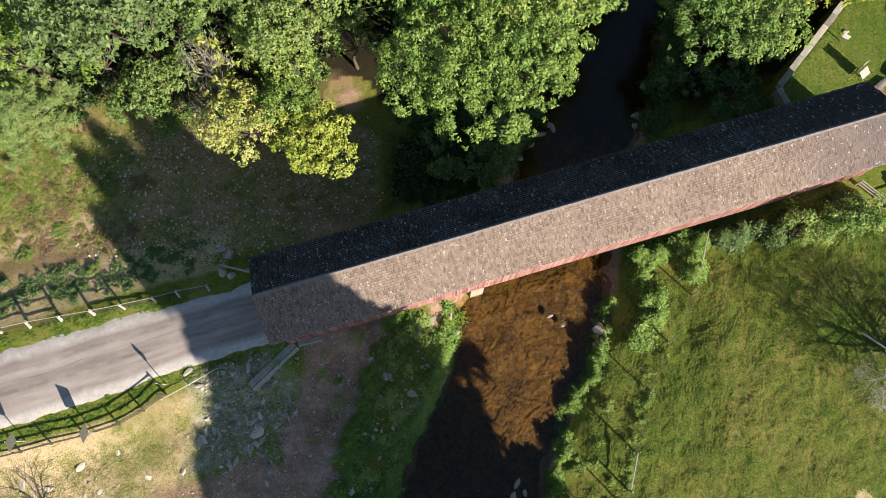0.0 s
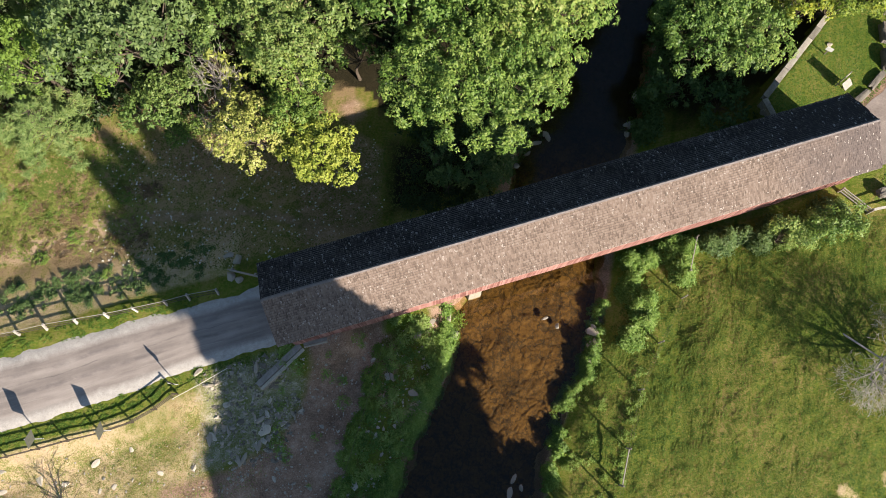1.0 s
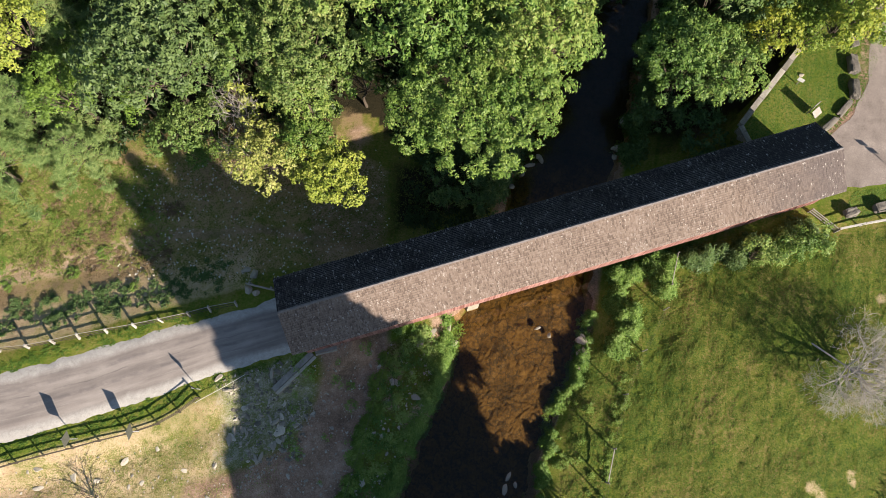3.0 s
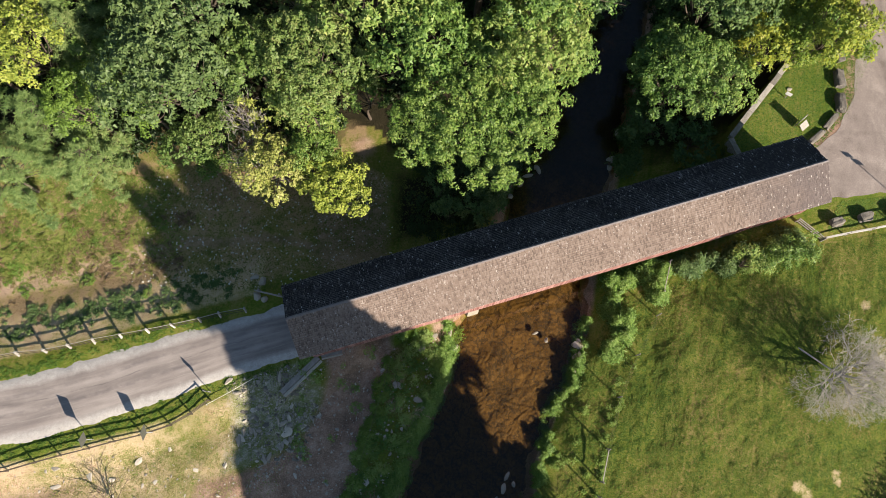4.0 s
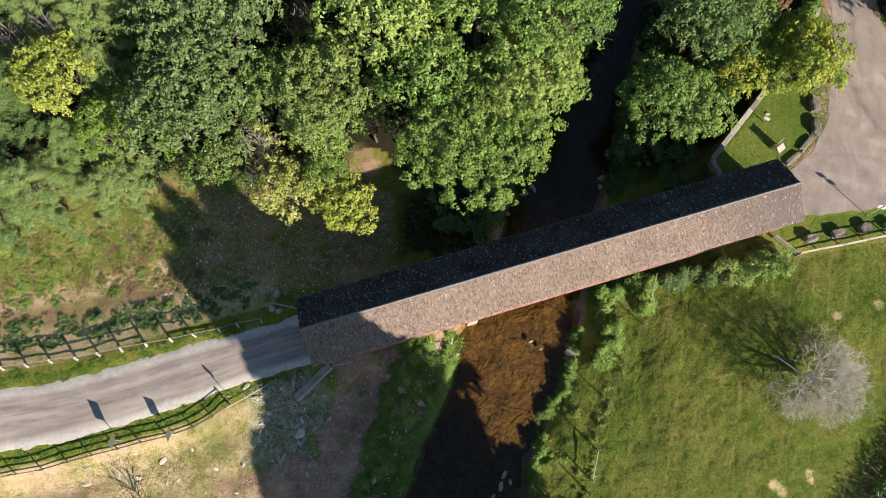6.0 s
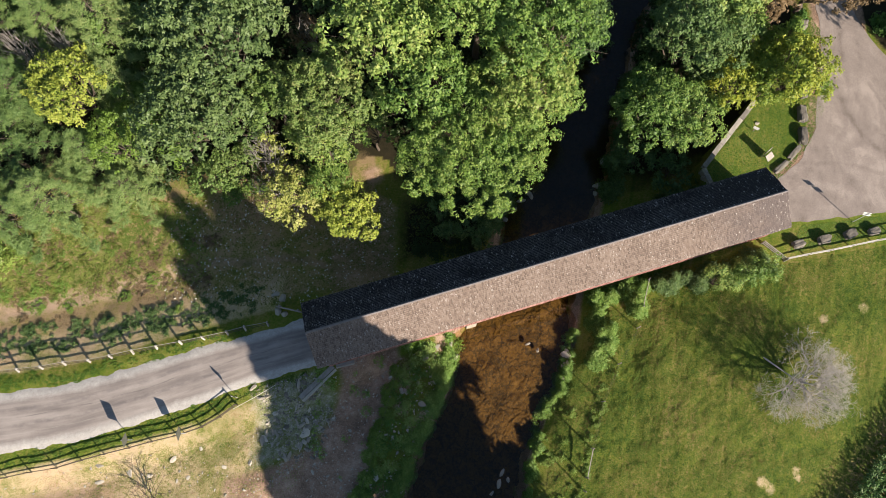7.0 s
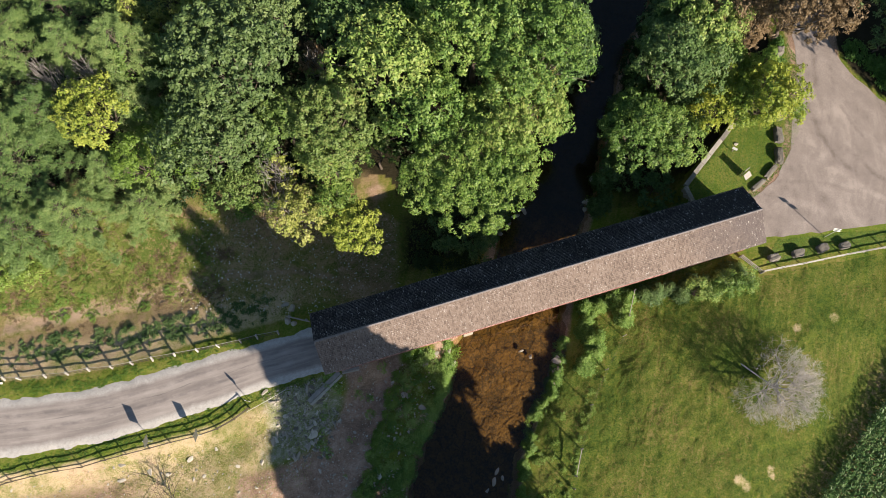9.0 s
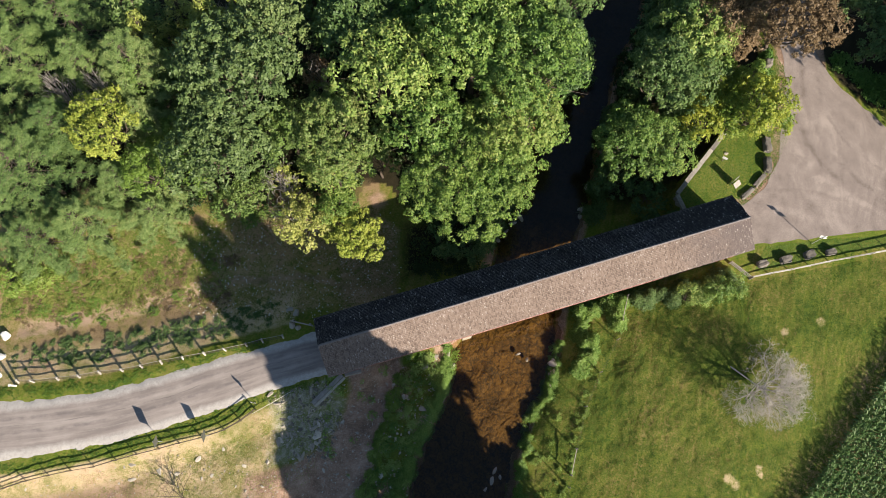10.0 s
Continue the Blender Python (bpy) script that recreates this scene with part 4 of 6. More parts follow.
def masonry(name, m, length, height, thick, label, material, cap=True, course=0.38):
    """A wall of separate stones with recessed joints and a capping, its foot at z = 0 in its own frame."""
    rng = random.Random(len(name) * 7 + int(length * 10))
    t = thing(name, m, label, "stone wall")
    part("core", box_bm([((0, 0, height / 2), (length - 0.08, thick - 0.12, height - 0.04))]), CONCRETE if cap else STONE, t)
    z = 0.0
    while z < height - 0.05:
        h = min(course, height - z)
        x = -length / 2
        while x < length / 2 - 0.05:
            w = min(rng.uniform(0.45, 0.95), length / 2 - x)
            me = stone_block_mesh(rng, (w - 0.03, thick, h - 0.03))
            me.materials.append(material)
            s = new("stone", me)
            s.parent = t
            s.location = (x + w / 2, 0, z + h / 2)
            x += w
        z += h
    if cap:
        x = -length / 2
        while x < length / 2 - 0.05:
            w = min(rng.uniform(1.9, 3.2) if name == "wing_wall" else rng.uniform(1.3, 2.4), length / 2 - x)
            if name == "wing_wall":
                for off, wide, mat in ((0.19, 0.56, OLD_WOOD), (-0.3, 0.3, PALE_STONE)):
                    s = part("capstone", box_bm([((0, 0, 0), (w - 0.02, wide * thick, 0.14 + rng.uniform(0, 0.03)))], 0.02), mat, t)
                    s.location = (x + w / 2, off * thick, height + 0.07)
            else:
                s = part("capstone", box_bm([((0, 0, 0), (w - rng.uniform(0.02, 0.05), thick + 0.12, 0.14))], 0.02), CONCRETE, t)
                s.location = (x + w / 2, rng.uniform(-0.02, 0.02), height + 0.07)
            x += w
    return t


def wall_between(name, a, b, foot, top, thick, label, material=STONE, cap=True):
    (ax, ay), (bx, by) = a, b
    return masonry(name, pose((ax + bx) / 2, (ay + by) / 2, foot, 0, 0, math.degrees(math.atan2(by - ay, bx - ax))), math.hypot(bx - ax, by - ay), top - foot - (0.14 if cap else 0), thick, label, material, cap)


wall_between("abutment", on_bridge(-20.6, -2.9), on_bridge(-20.6, 2.9), -3.6, -0.62, 0.8, "stone abutment under the bridge end", STONE, False)
wall_between("abutment", on_bridge(18.6, -2.9), on_bridge(18.6, 2.9), -4.0, -0.62, 0.8, "stone abutment under the far bridge end", STONE, False)
wall_between("pier", on_bridge(-8.6, -2.7), on_bridge(-8.6, 2.7), -5.2, -0.62, 1.2, "stone pier standing at the water's edge", STONE, False)
wall_between("wing_wall", (-14.5, 2.85), (-11.25, 6.05), -2.6, -0.05, 0.9, "weathered stone wing wall with a concrete top")
wall_between("wing_wall", (-11.1, 6.15), (-9.2, 6.6), -3.2, -0.1, 0.5, "weathered stone wing wall with a concrete top")
wall_between("yard_wall", (28.75, 25.4), (28.0, 27.3), -2.5, 0.55, 0.4, "stone retaining wall with a pale concrete top beside the grass yard")
wall_between("yard_wall", (28.05, 27.45), (34.4, 35.2), -2.0, 0.55, 0.4, "stone retaining wall with a pale concrete top beside the grass yard")


# ---- trees ----
SUNNY = np.array(sun_way)


def crown_lobes(rng, r, low, top, lobes):
    """The rounded masses of a crown: rows of x, y, z, radius."""
    cs = []
    tall = (top - low) > 2.6 * r
    for k in range(lobes):
        a = k * 2.4 + rng.uniform(-0.4, 0.4)
        if tall:
            u = (k + rng.uniform(0.2, 0.8)) / lobes
            z = low + (top - low) * (0.08 + 0.86 * u)
            d = r * 0.6 * math.sqrt(rng.random()) * min(1.0, 1.3 * (1.03 - u))
            lr = r * rng.uniform(0.36, 0.52) * min(1.0, 0.14 + 1.35 * (1.0 - u))
        else:
            d = r * 0.72 * math.sqrt((k + 0.3) / lobes) * rng.uniform(0.85, 1.1)
            lr = r * rng.uniform(0.22, 0.4)
            z = low + (top - low) * (0.3 + 0.52 * math.sqrt(max(0.0, 1 - (d / r) ** 2)) * rng.uniform(0.82, 1.09))
        cs.append((d * math.cos(a), d * math.sin(a), z, lr))
    return np.array(cs)


def unit(v):
    return v / (np.linalg.norm(v, axis=1)[:, None] + 1e-9)


def sprays(rng, cs, r, low, top, spray, size, cover):
    """Leaf places, normals and pointing ways: small domed sprays of leaves over the upper side of every lobe, with gaps between."""
    squash = np.array((1, 1, min(1.0, (top - low) / (2 * r) * 1.25)))
    spots, ways = [], []
    for c in cs:
        m = max(5, int(2.5 * (c[3] / spray) ** 2))
        k = np.arange(m) + rng.uniform(0, 1, m)
        z, a = 1 - 1.22 * k / m, k * 2.39996 + rng.uniform(0, 6)
        h = np.sqrt(np.clip(1 - z * z, 0, 1))
        way = unit(np.stack([h * np.cos(a), h * np.sin(a), z], 1) + rng.normal(0, 0.2, (m, 3)))
        spots.append(c[:3] + way * squash * (c[3] * rng.uniform(0.55, 1.12, m) + (rng.random(m) < 0.12) * rng.uniform(0, 0.5, m))[:, None])
        ways.append(way)
    spots, ways = np.concatenate(spots), np.concatenate(ways)
    buried = np.zeros(len(spots))
    for c in cs:
        q = (spots - c[:3]) / squash
        buried += (np.linalg.norm(q, axis=1) < c[3] * 0.8) | ((np.hypot(q[:, 0], q[:, 1]) < c[3] * 0.75) & (q[:, 2] < -c[3] * 0.6))
    q = spots * 1.1 + rng.uniform(0, 50, 3)
    holes = vnoise(q[:, 0] + q[:, 2] * 0.7, q[:, 1] - q[:, 2] * 0.6, 3)
    keep = ((buried < 1) | (rng.random(len(spots)) < 0.3)) & (holes > rng.uniform(0.16, 0.5, len(spots)))
    spots, ways = spots[keep], ways[keep]
    spots[:, 2] = np.maximum(spots[:, 2], low * 0.85)
    m = len(spots)
    rs = spray * rng.uniform(0.5, 1.5, m)
    per = np.maximum(5, (cover * math.pi * rs ** 2 / (0.34 * size * size)).astype(int))
    pick = np.repeat(np.arange(m), per)
    n = len(pick)
    up = unit(ways * 0.75 + (0, 0, 0.55))[pick]
    u = unit(np.cross(up, rng.normal(0, 1, (n, 3))))
    rho = np.sqrt(rng.random(n))
    flat = u * (rho * rs[pick])[:, None]
    place = spots[pick] + flat + up * (rs[pick] * (0.5 * (1 - rho ** 2) - 0.15) + rng.normal(0, 0.3, n) * rs[pick])[:, None]
    return place, up + u * (rho * 1.0)[:, None] + SUNNY * 0.2, u * 0.8 - (0, 0, 0.35)


SPRAY = {"green": 0.46, "dark": 0.4, "sage": 0.4, "olive": 0.36, "grey": 0.34, "lime": 0.34, "yellow": 0.34, "lemon": 0.36, "pale": 0.34, "brown": 0.3}


def tree(x, y, height, radius, leaf, label, category="tree", dense=1.0, size=0.36, trunk_low=0.28, seed=0, spray=None, girth=0.018):
    """A tapered trunk with limbs into every lobe, and a crown of leafy sprays."""
    rng = np.random.default_rng(seed)
    z = float(ground_z(x, y)) - 0.1
    t = thing("tree" if height > 3.4 else "bush", pose(x, y, z), label, category)
    stretch = max(1.0, height * (1 - trunk_low) / (2.0 * radius))
    lobes = crown_lobes(rng, radius, height * trunk_low, height, int(max(11, radius * 5.2) * stretch))
    size = size * 1.22
    p, nor, way = sprays(rng, lobes, radius, height * trunk_low, height, spray or SPRAY[leaf], size, 1.05 * dense)
    v, f = leaves(rng, p, nor, size, 0.62, 0.5, way)
    ob_of("crown", v, f, LEAF[leaf], t)
    rad = max(0.035, height * girth)
    fork = height * (trunk_low + 0.12)
    seg, prev = [], np.array((0.0, 0.0, 0.0))
    for k in range(1, 5):
        nxt = np.array((rng.normal(0, 0.05) * k, rng.normal(0, 0.05) * k, fork * k / 4))
        seg.append((*prev, *nxt, rad * (1.25 - 0.13 * (k - 1)), rad * (1.25 - 0.13 * k)))
        prev = nxt
    for c in lobes:
        end = c[:3]
        mid = prev * 0.45 + end * 0.55 + (0, 0, -0.06 * height)
        seg += [(*prev, *mid, rad * 0.5, rad * 0.32), (*mid, *end, rad * 0.32, rad * 0.1)]
        for _ in range(2):
            q = end + rng.normal(0, 0.5, 3) * c[3]
            seg.append((*(mid * 0.3 + end * 0.7), *q, rad * 0.14, rad * 0.04))
    ob_of("trunk", *tubes(seg, 5), BARK, t, smooth=True)
    return t


def pine(x, y, height, radius, leaf, label, dense=1.0, size=0.34, low=0.3, seed=0, point=0.6):
    """A pine: tiers of long boughs from one stem, each carrying flat sprays of narrow needle tufts."""
    rng = np.random.default_rng(seed)
    t = thing("pine_tree", pose(x, y, float(ground_z(x, y)) - 0.1), label, "pine tree")
    seg, spots = [], []
    k = 5
    for n in range(k):
        seg.append((0, 0, height * n / k, 0, 0, height * (n + 1) / k, height * 0.017 * (1.02 - n / k), height * 0.017 * (1.02 - (n + 1) / k)))
    tiers = int(8 + height * (0.25 if size < 0.5 else 0.95))
    for tier in range(tiers):
        u = (tier + 0.5) / tiers
        z = height * (low + (0.99 - low) * u)
        for b in range(6):
            a = tier * 1.1 + b * math.pi / 3 + rng.uniform(-0.3, 0.3)
            ln = (radius * 1.08 * (1 - u) ** point + 0.25) * rng.uniform(0.6, 1.12)
            way = np.array((math.cos(a), math.sin(a), rng.uniform(-0.12, 0.16)))
            side = np.array((-math.sin(a), math.cos(a), 0.0))
            root = np.array((0.0, 0.0, z))
            seg.append((*root, *(root + way * ln), 0.05, 0.015))
            for q in range(max(3, int(ln * 3.4 * dense))):
                v = 0.28 + 0.72 * math.sqrt(rng.random())
                w = rng.uniform(-1, 1) * 0.42 * ln * (1.12 - v)
                spots.append(root + way * ln * v + side * w + (0, 0, rng.normal(0, 0.1) + 0.12 * v))
    spots = np.array(spots)
    n = 30
    star = unit(rng.normal(0, 1, (len(spots) * n, 3)) * (1, 1, 0.45) + (0, 0, 0.3))
    c = np.repeat(spots, n, 0) + star * rng.uniform(0.05, 0.42, len(star))[:, None]
    v, f = leaves(rng, c, np.tile((0.0, 0.0, 0.8), (len(c), 1)) + SUNNY * 0.5, size, 0.17, 0.3, star)
    ob_of("crown", v, f, LEAF[leaf], t)
    ob_of("trunk", *tubes(np.array(seg), 5), BARK, t, smooth=True)
    return t


def bare_tree(x, y, height, radius, label, bark, seed, twigs=1, lean=(0, 0), name="bare_tree", spread=0.62, limbs_from_stem=7, bias=0.8, stem_part=0.26):
    """A leafless tree by repeated forking, down to fine twigs."""
    rng = np.random.default_rng(seed)
    z = float(ground_z(x, y)) - 0.1
    t = thing(name, pose(x, y, z), label, "tree")
    trunk, limbs, fine = [], [], []

    def grow(a, way, length, rad, level):
        b = a + way * length
        (trunk if level == 0 else limbs if level < 3 else fine).append((*a, *b, rad, rad * 0.7))
        if level >= 5 + twigs:
            return
        for k in range(4 if level < 2 else 3):
            side = rng.normal(0, 1, 3)
            side -= way * side.dot(way)
            side /= np.linalg.norm(side)
            w = way * (1 - spread * 0.6) + side * spread * rng.uniform(0.7, 1.3) + (0, 0, 0.12)
            w /= np.linalg.norm(w)
            grow(a + way * length * rng.uniform(0.55, 1.0), w, length * rng.uniform(0.62, 0.82), rad * 0.52, level + 1)
    w0 = np.array((lean[0], lean[1], 1.0))
    w0 /= np.linalg.norm(w0)
    stem = height * stem_part
    trunk.append((0, 0, 0, *(w0 * stem), height * 0.0105, height * 0.008))
    for n in range(limbs_from_stem):
        a, tilt = n * 2.4 + rng.uniform(-0.3, 0.3), 0.2 + 1.25 * math.sqrt((n + 0.5) / limbs_from_stem)
        w = np.array((math.sin(tilt) * math.cos(a), math.sin(tilt) * math.sin(a), math.cos(tilt))) + w0 * bias
        grow(w0 * stem * rng.uniform(0.75, 1.0), w / np.linalg.norm(w), height * 0.27, height * 0.009, 1)
    tips = np.array(fine)[:, 3:5]
    k = radius / max(0.1, np.percentile(np.linalg.norm(tips - tips.mean(0), axis=1), 94))
    for rows, part_name, sides in ((trunk, "trunk", 8), (limbs, "branchwork", 5), (fine, "canopy", 3)):
        arr = np.array(rows)
        arr[:, 6:8] = np.maximum(arr[:, 6:8], 0.0072)
        arr[:, [0, 1, 3, 4]] *= k
        ob_of(part_name, *tubes(arr, sides), bark, t, smooth=True)
    return t


TREES = [  # x, y, height, crown radius, leaf, density, leaf size
    (54.9, 40.9, 6.5, 2.6, "dark", 1.0, 0.22), (57.8, 38.2, 7.0, 2.8, "dark", 1.0, 0.22), (52.3, 44.6, 5.5, 2.3, "dark", 1.0, 0.22),
    (9.2, 38.8, 20.0, 6.2, "green", 1.0, 0.24), (3.6, 42.2, 20.0, 6.0, "green", 1.0, 0.26), (13.4, 43.6, 18.0, 4.6, "dark", 1.0, 0.23), (-5.9, 38.4, 17.0, 5.8, "green", 1.0, 0.29),
    (-9.9, 45.1, 16.0, 4.6, "dark", 1.0, 0.29), (2.8, 27.5, 13.0, 6.9, "olive", 1.05, 0.17), (-22.2, 38.1, 18.0, 6.4, "sage", 1.1, 0.27), (-24.4, 30.1, 15.0, 5.2, "sage", 1.1, 0.26),
    (-19.6, 44.4, 16.0, 4.6, "sage", 1.1, 0.27), (-12.1, 32.9, 12.0, 5.6, "grey", 1.0, 0.18), (-12.6, 29.4, 9.0, 3.5, "olive", 1.0, 0.17), (-10.2, 22.0, 6.5, 3.4, "yellow", 1.1, 0.18),
    (-15.8, 23.6, 7.0, 3.3, "pale", 1.0, 0.17), (-13.0, 24.9, 7.0, 2.4, "olive", 0.9, 0.17), (-47.0, 40.2, 18.0, 5.0, "pine", 1.1, 0.22), (-46.1, 28.2, 15.0, 6.2, "pine", 1.1, 0.22),
    (-40.0, 22.6, 11.0, 4.6, "pine", 0.9, 0.22), (-46.3, 21.4, 9.0, 5.0, "pine", 0.9, 0.22), (-34.5, 39.8, 17.0, 4.6, "pine", 1.1, 0.22), (-37.6, 33.2, 14.0, 3.9, "yellow", 0.9, 0.19),
    (-33.0, 28.7, 11.0, 3.4, "lime", 0.9, 0.17), (-26.5, 45.5, 16.0, 3.8, "pale", 0.8, 0.22), (-42.6, 45.8, 18.0, 4.6, "pine", 1.1, 0.22), (-36.2, 47.3, 16.0, 3.8, "dark", 1.0, 0.24),
    (26.3, 40.3, 14.0, 5.0, "dark", 1.0, 0.22), (28.4, 47.2, 14.0, 4.4, "dark", 1.1, 0.24), (22.6, 32.9, 10.0, 4.8, "green", 1.0, 0.19), (29.7, 44.6, 13.0, 4.6, "green", 1.0, 0.24),
    (30.8, 35.5, 9.0, 2.9, "lemon", 0.9, 0.2), (34.2, 36.0, 8.5, 3.0, "lemon", 1.0, 0.17), (37.0, 36.3, 9.0, 3.5, "lemon", 1.0, 0.2), (32.0, 39.2, 10.0, 2.2, "lemon", 0.9, 0.2), (36.6, 40.6, 10.0, 2.8, "lime", 1.0, 0.2), (36.6, 46.4, 11.0, 2.7, "brown", 0.8, 0.19), (27.4, 32.4, 8.0, 2.8, "green", 0.9, 0.19),
    (24.9, 27.5, 3.3, 2.8, "dark", 1.1, 0.22), (13.4, 47.8, 14.0, 3.4, "dark", 1.0, 0.24), (40.6, 46.8, 14.0, 5.6, "brown", 1.0, 0.19), (33.6, 48.2, 13.0, 4.4, "brown", 0.6, 0.19),
    (54.5, 46.5, 6.0, 3.4, "dark", 1.0, 0.23), (-14.7, 48.0, 15.0, 3.8, "dark", 1.0, 0.26), (-33.6, 24.8, 6.0, 3.6, "pine", 0.9, 0.2), (-22.2, 27.4, 6.0, 2.5, "grey", 1.0, 0.17),
    (-20.6, 30.8, 9.0, 2.5, "dark", 1.0, 0.2), (-27.4, 29.0, 9.0, 2.6, "lime", 0.9, 0.17), (-25.1, 26.3, 4.0, 2.6, "grey", 0.9, 0.2), (-29.7, 32.7, 10.0, 3.0, "lime", 0.9, 0.17),
    (-47.6, 17.6, 2.4, 2.4, "lime", 0.7, 0.15), (-50.4, 17.2, 3.6, 2.6, "lime", 0.8, 0.17), (-2.7, 46.1, 19.0, 4.2, "green", 1.0, 0.26), (41.4, 36.6, 2.0, 1.2, "lime", 0.9, 0.17),
    (-52.0, 33.0, 15.0, 4.5, "pine", 1.0, 0.23), (-40.6, 40.4, 15.0, 3.2, "pine", 1.0, 0.23), (-30.0, 40.5, 14.0, 3.4, "grey", 0.9, 0.23), (33.0, 41.5, 10.0, 3.0, "green", 0.9, 0.23),
    (-37.0, 28.0, 9.5, 3.4, "pine", 0.9, 0.23), (15.3, 51.0, 16.0, 4.4, "dark", 1.0, 0.26), (8.0, 49.5, 20.0, 5.2, "green", 1.0, 0.26), (61.2, 35.6, 14.0, 4.6, "dark", 1.0, 0.42),
    (65.8, 32.6, 19.0, 5.2, "dark", 1.0, 0.44), (59.0, 39.6, 11.0, 3.8, "dark", 1.0, 0.4), (71.0, 29.6, 21.0, 5.4, "dark", 1.0, 0.46), (26.8, 35.0, 6.5, 2.6, "dark", 1.1, 0.22),
    (25.4, 37.4, 5.0, 2.4, "dark", 1.1, 0.22), (28.4, 38.4, 7.0, 2.6, "dark", 1.1, 0.22), (26.2, 43.0, 6.0, 2.6, "dark", 1.1, 0.22), (29.5, 41.0, 7.0, 2.8, "dark", 1.1, 0.22),
    (27.8, 49.6, 7.0, 2.8, "dark", 1.1, 0.22), (30.4, 46.6, 8.0, 2.8, "dark", 1.1, 0.22), (68.0, 41.0, 16.0, 5.5, "dark", 1.1, 0.46), (61.5, 45.5, 12.0, 4.4, "dark", 1.1, 0.42),
    (73.0, 47.0, 18.0, 6.0, "dark", 1.1, 0.46), (65.5, 52.0, 14.0, 5.0, "dark", 1.1, 0.42), (21.0, 29.5, 4.5, 2.4, "dark", 1.1, 0.22), (22.8, 36.0, 5.0, 2.6, "dark", 1.1, 0.22),
    (24.6, 41.5, 5.0, 2.6, "dark", 1.1, 0.22), (27.0, 47.0, 5.0, 2.8, "dark", 1.1, 0.22), (25.5, 31.5, 5.0, 2.6, "dark", 1.1, 0.22), (28.0, 36.5, 6.0, 2.8, "dark", 1.1, 0.22),
    (7.6, 33.6, 16.0, 5.2, "olive", 1.0, 0.22), (10.4, 34.4, 10.0, 4.4, "green", 1.0, 0.24), (-1.8, 33.4, 15.0, 4.6, "green", 1.0, 0.26),
    (-33.9, 34.6, 12.0, 3.2, "pine", 1.0, 0.23), (-17.8, 33.5, 11.0, 3.4, "grey", 1.0, 0.22), (-43.5, 33.5, 13.0, 3.8, "pine", 1.1, 0.22),
    (-51.0, 47.0, 17.0, 4.6, "pine", 1.0, 0.23), (29.5, 51.0, 13.0, 4.0, "green", 0.9, 0.24), (50.5, 50.5, 6.0, 3.4, "dark", 0.9, 0.23), (-34.3, 38.7, 14.5, 3.0, "grey", 0.9, 0.2),
    (-33.0, 33.4, 10.5, 2.6, "green", 1.0, 0.2), (-34.2, 44.5, 15.0, 3.0, "pale", 0.7, 0.2), (-30.3, 47.2, 15.0, 2.8, "pale", 0.6, 0.2), (-23.0, 46.2, 15.5, 2.4, "yellow", 0.7, 0.2),
    (-14.8, 41.6, 8.0, 2.2, "brown", 0.5, 0.18), (-14.0, 38.0, 6.0, 2.0, "brown", 0.5, 0.18), (32.3, 43.7, 11.0, 3.2, "green", 1.0, 0.22), (0.6, 20.4, 2.6, 1.6, "dark", 1.0, 0.2),
    (-0.4, 22.4, 3.0, 1.6, "dark", 1.0, 0.2), (3.4, 20.6, 3.2, 2.0, "dark", 1.0, 0.2), (31.4, 15.7, 4.0, 1.8, "olive", 1.0, 0.16), (28.6, 15.0, 3.6, 1.5, "green", 1.0, 0.16), (33.6, 16.2, 3.5, 1.3, "olive", 0.9, 0.16), (56.9, 36.9, 8.5, 1.9, "dark", 1.1, 0.24), (-7.4, 30.6, 8.0, 2.2, "olive", 1.0, 0.18), (15.8, 45.4, 15.0, 3.4, "dark", 1.0, 0.24),
]
WORDS = {"sage": "large dense tree with sage-green broad leaves", "olive": "broad tree with olive-green leaves tinged brown", "lemon": "leafy tree turning lemon-green in early autumn", "green": "broad leafy tree with sunlit mid-green foliage", "dark": "dense tree with dark green large-leaved foliage", "grey": "tree with soft grey-green foliage",
         "pine": "tall pine with bluish-green needle tufts", "lime": "young tree with fresh lime-green leaves", "yellow": "tree turning bright yellow-green in early autumn",
         "pale": "thin tree with pale yellow autumn leaves", "brown": "half-bare tree with brown withered leaves"}
for k, (x, y, h, r, leaf, dense, size) in enumerate(TREES):
    if leaf == "pine":
        pine(x, y, h, r * 1.1, leaf, WORDS[leaf], 1.15, 0.27, 0.12 if h < 10 else 0.3, 100 + k)
        continue
    tree(x, y, h, r * 1.13, leaf, WORDS[leaf] if h > 3.4 else "low bush of " + ("dark green" if leaf == "dark" else "lime-green") + " leaves on the bank", "tree" if h > 3.4 else "bush", dense, size, trunk_low=0.06 if (15 < x < 42 and y < 48) or x > 56 else 0.24, seed=100 + k)

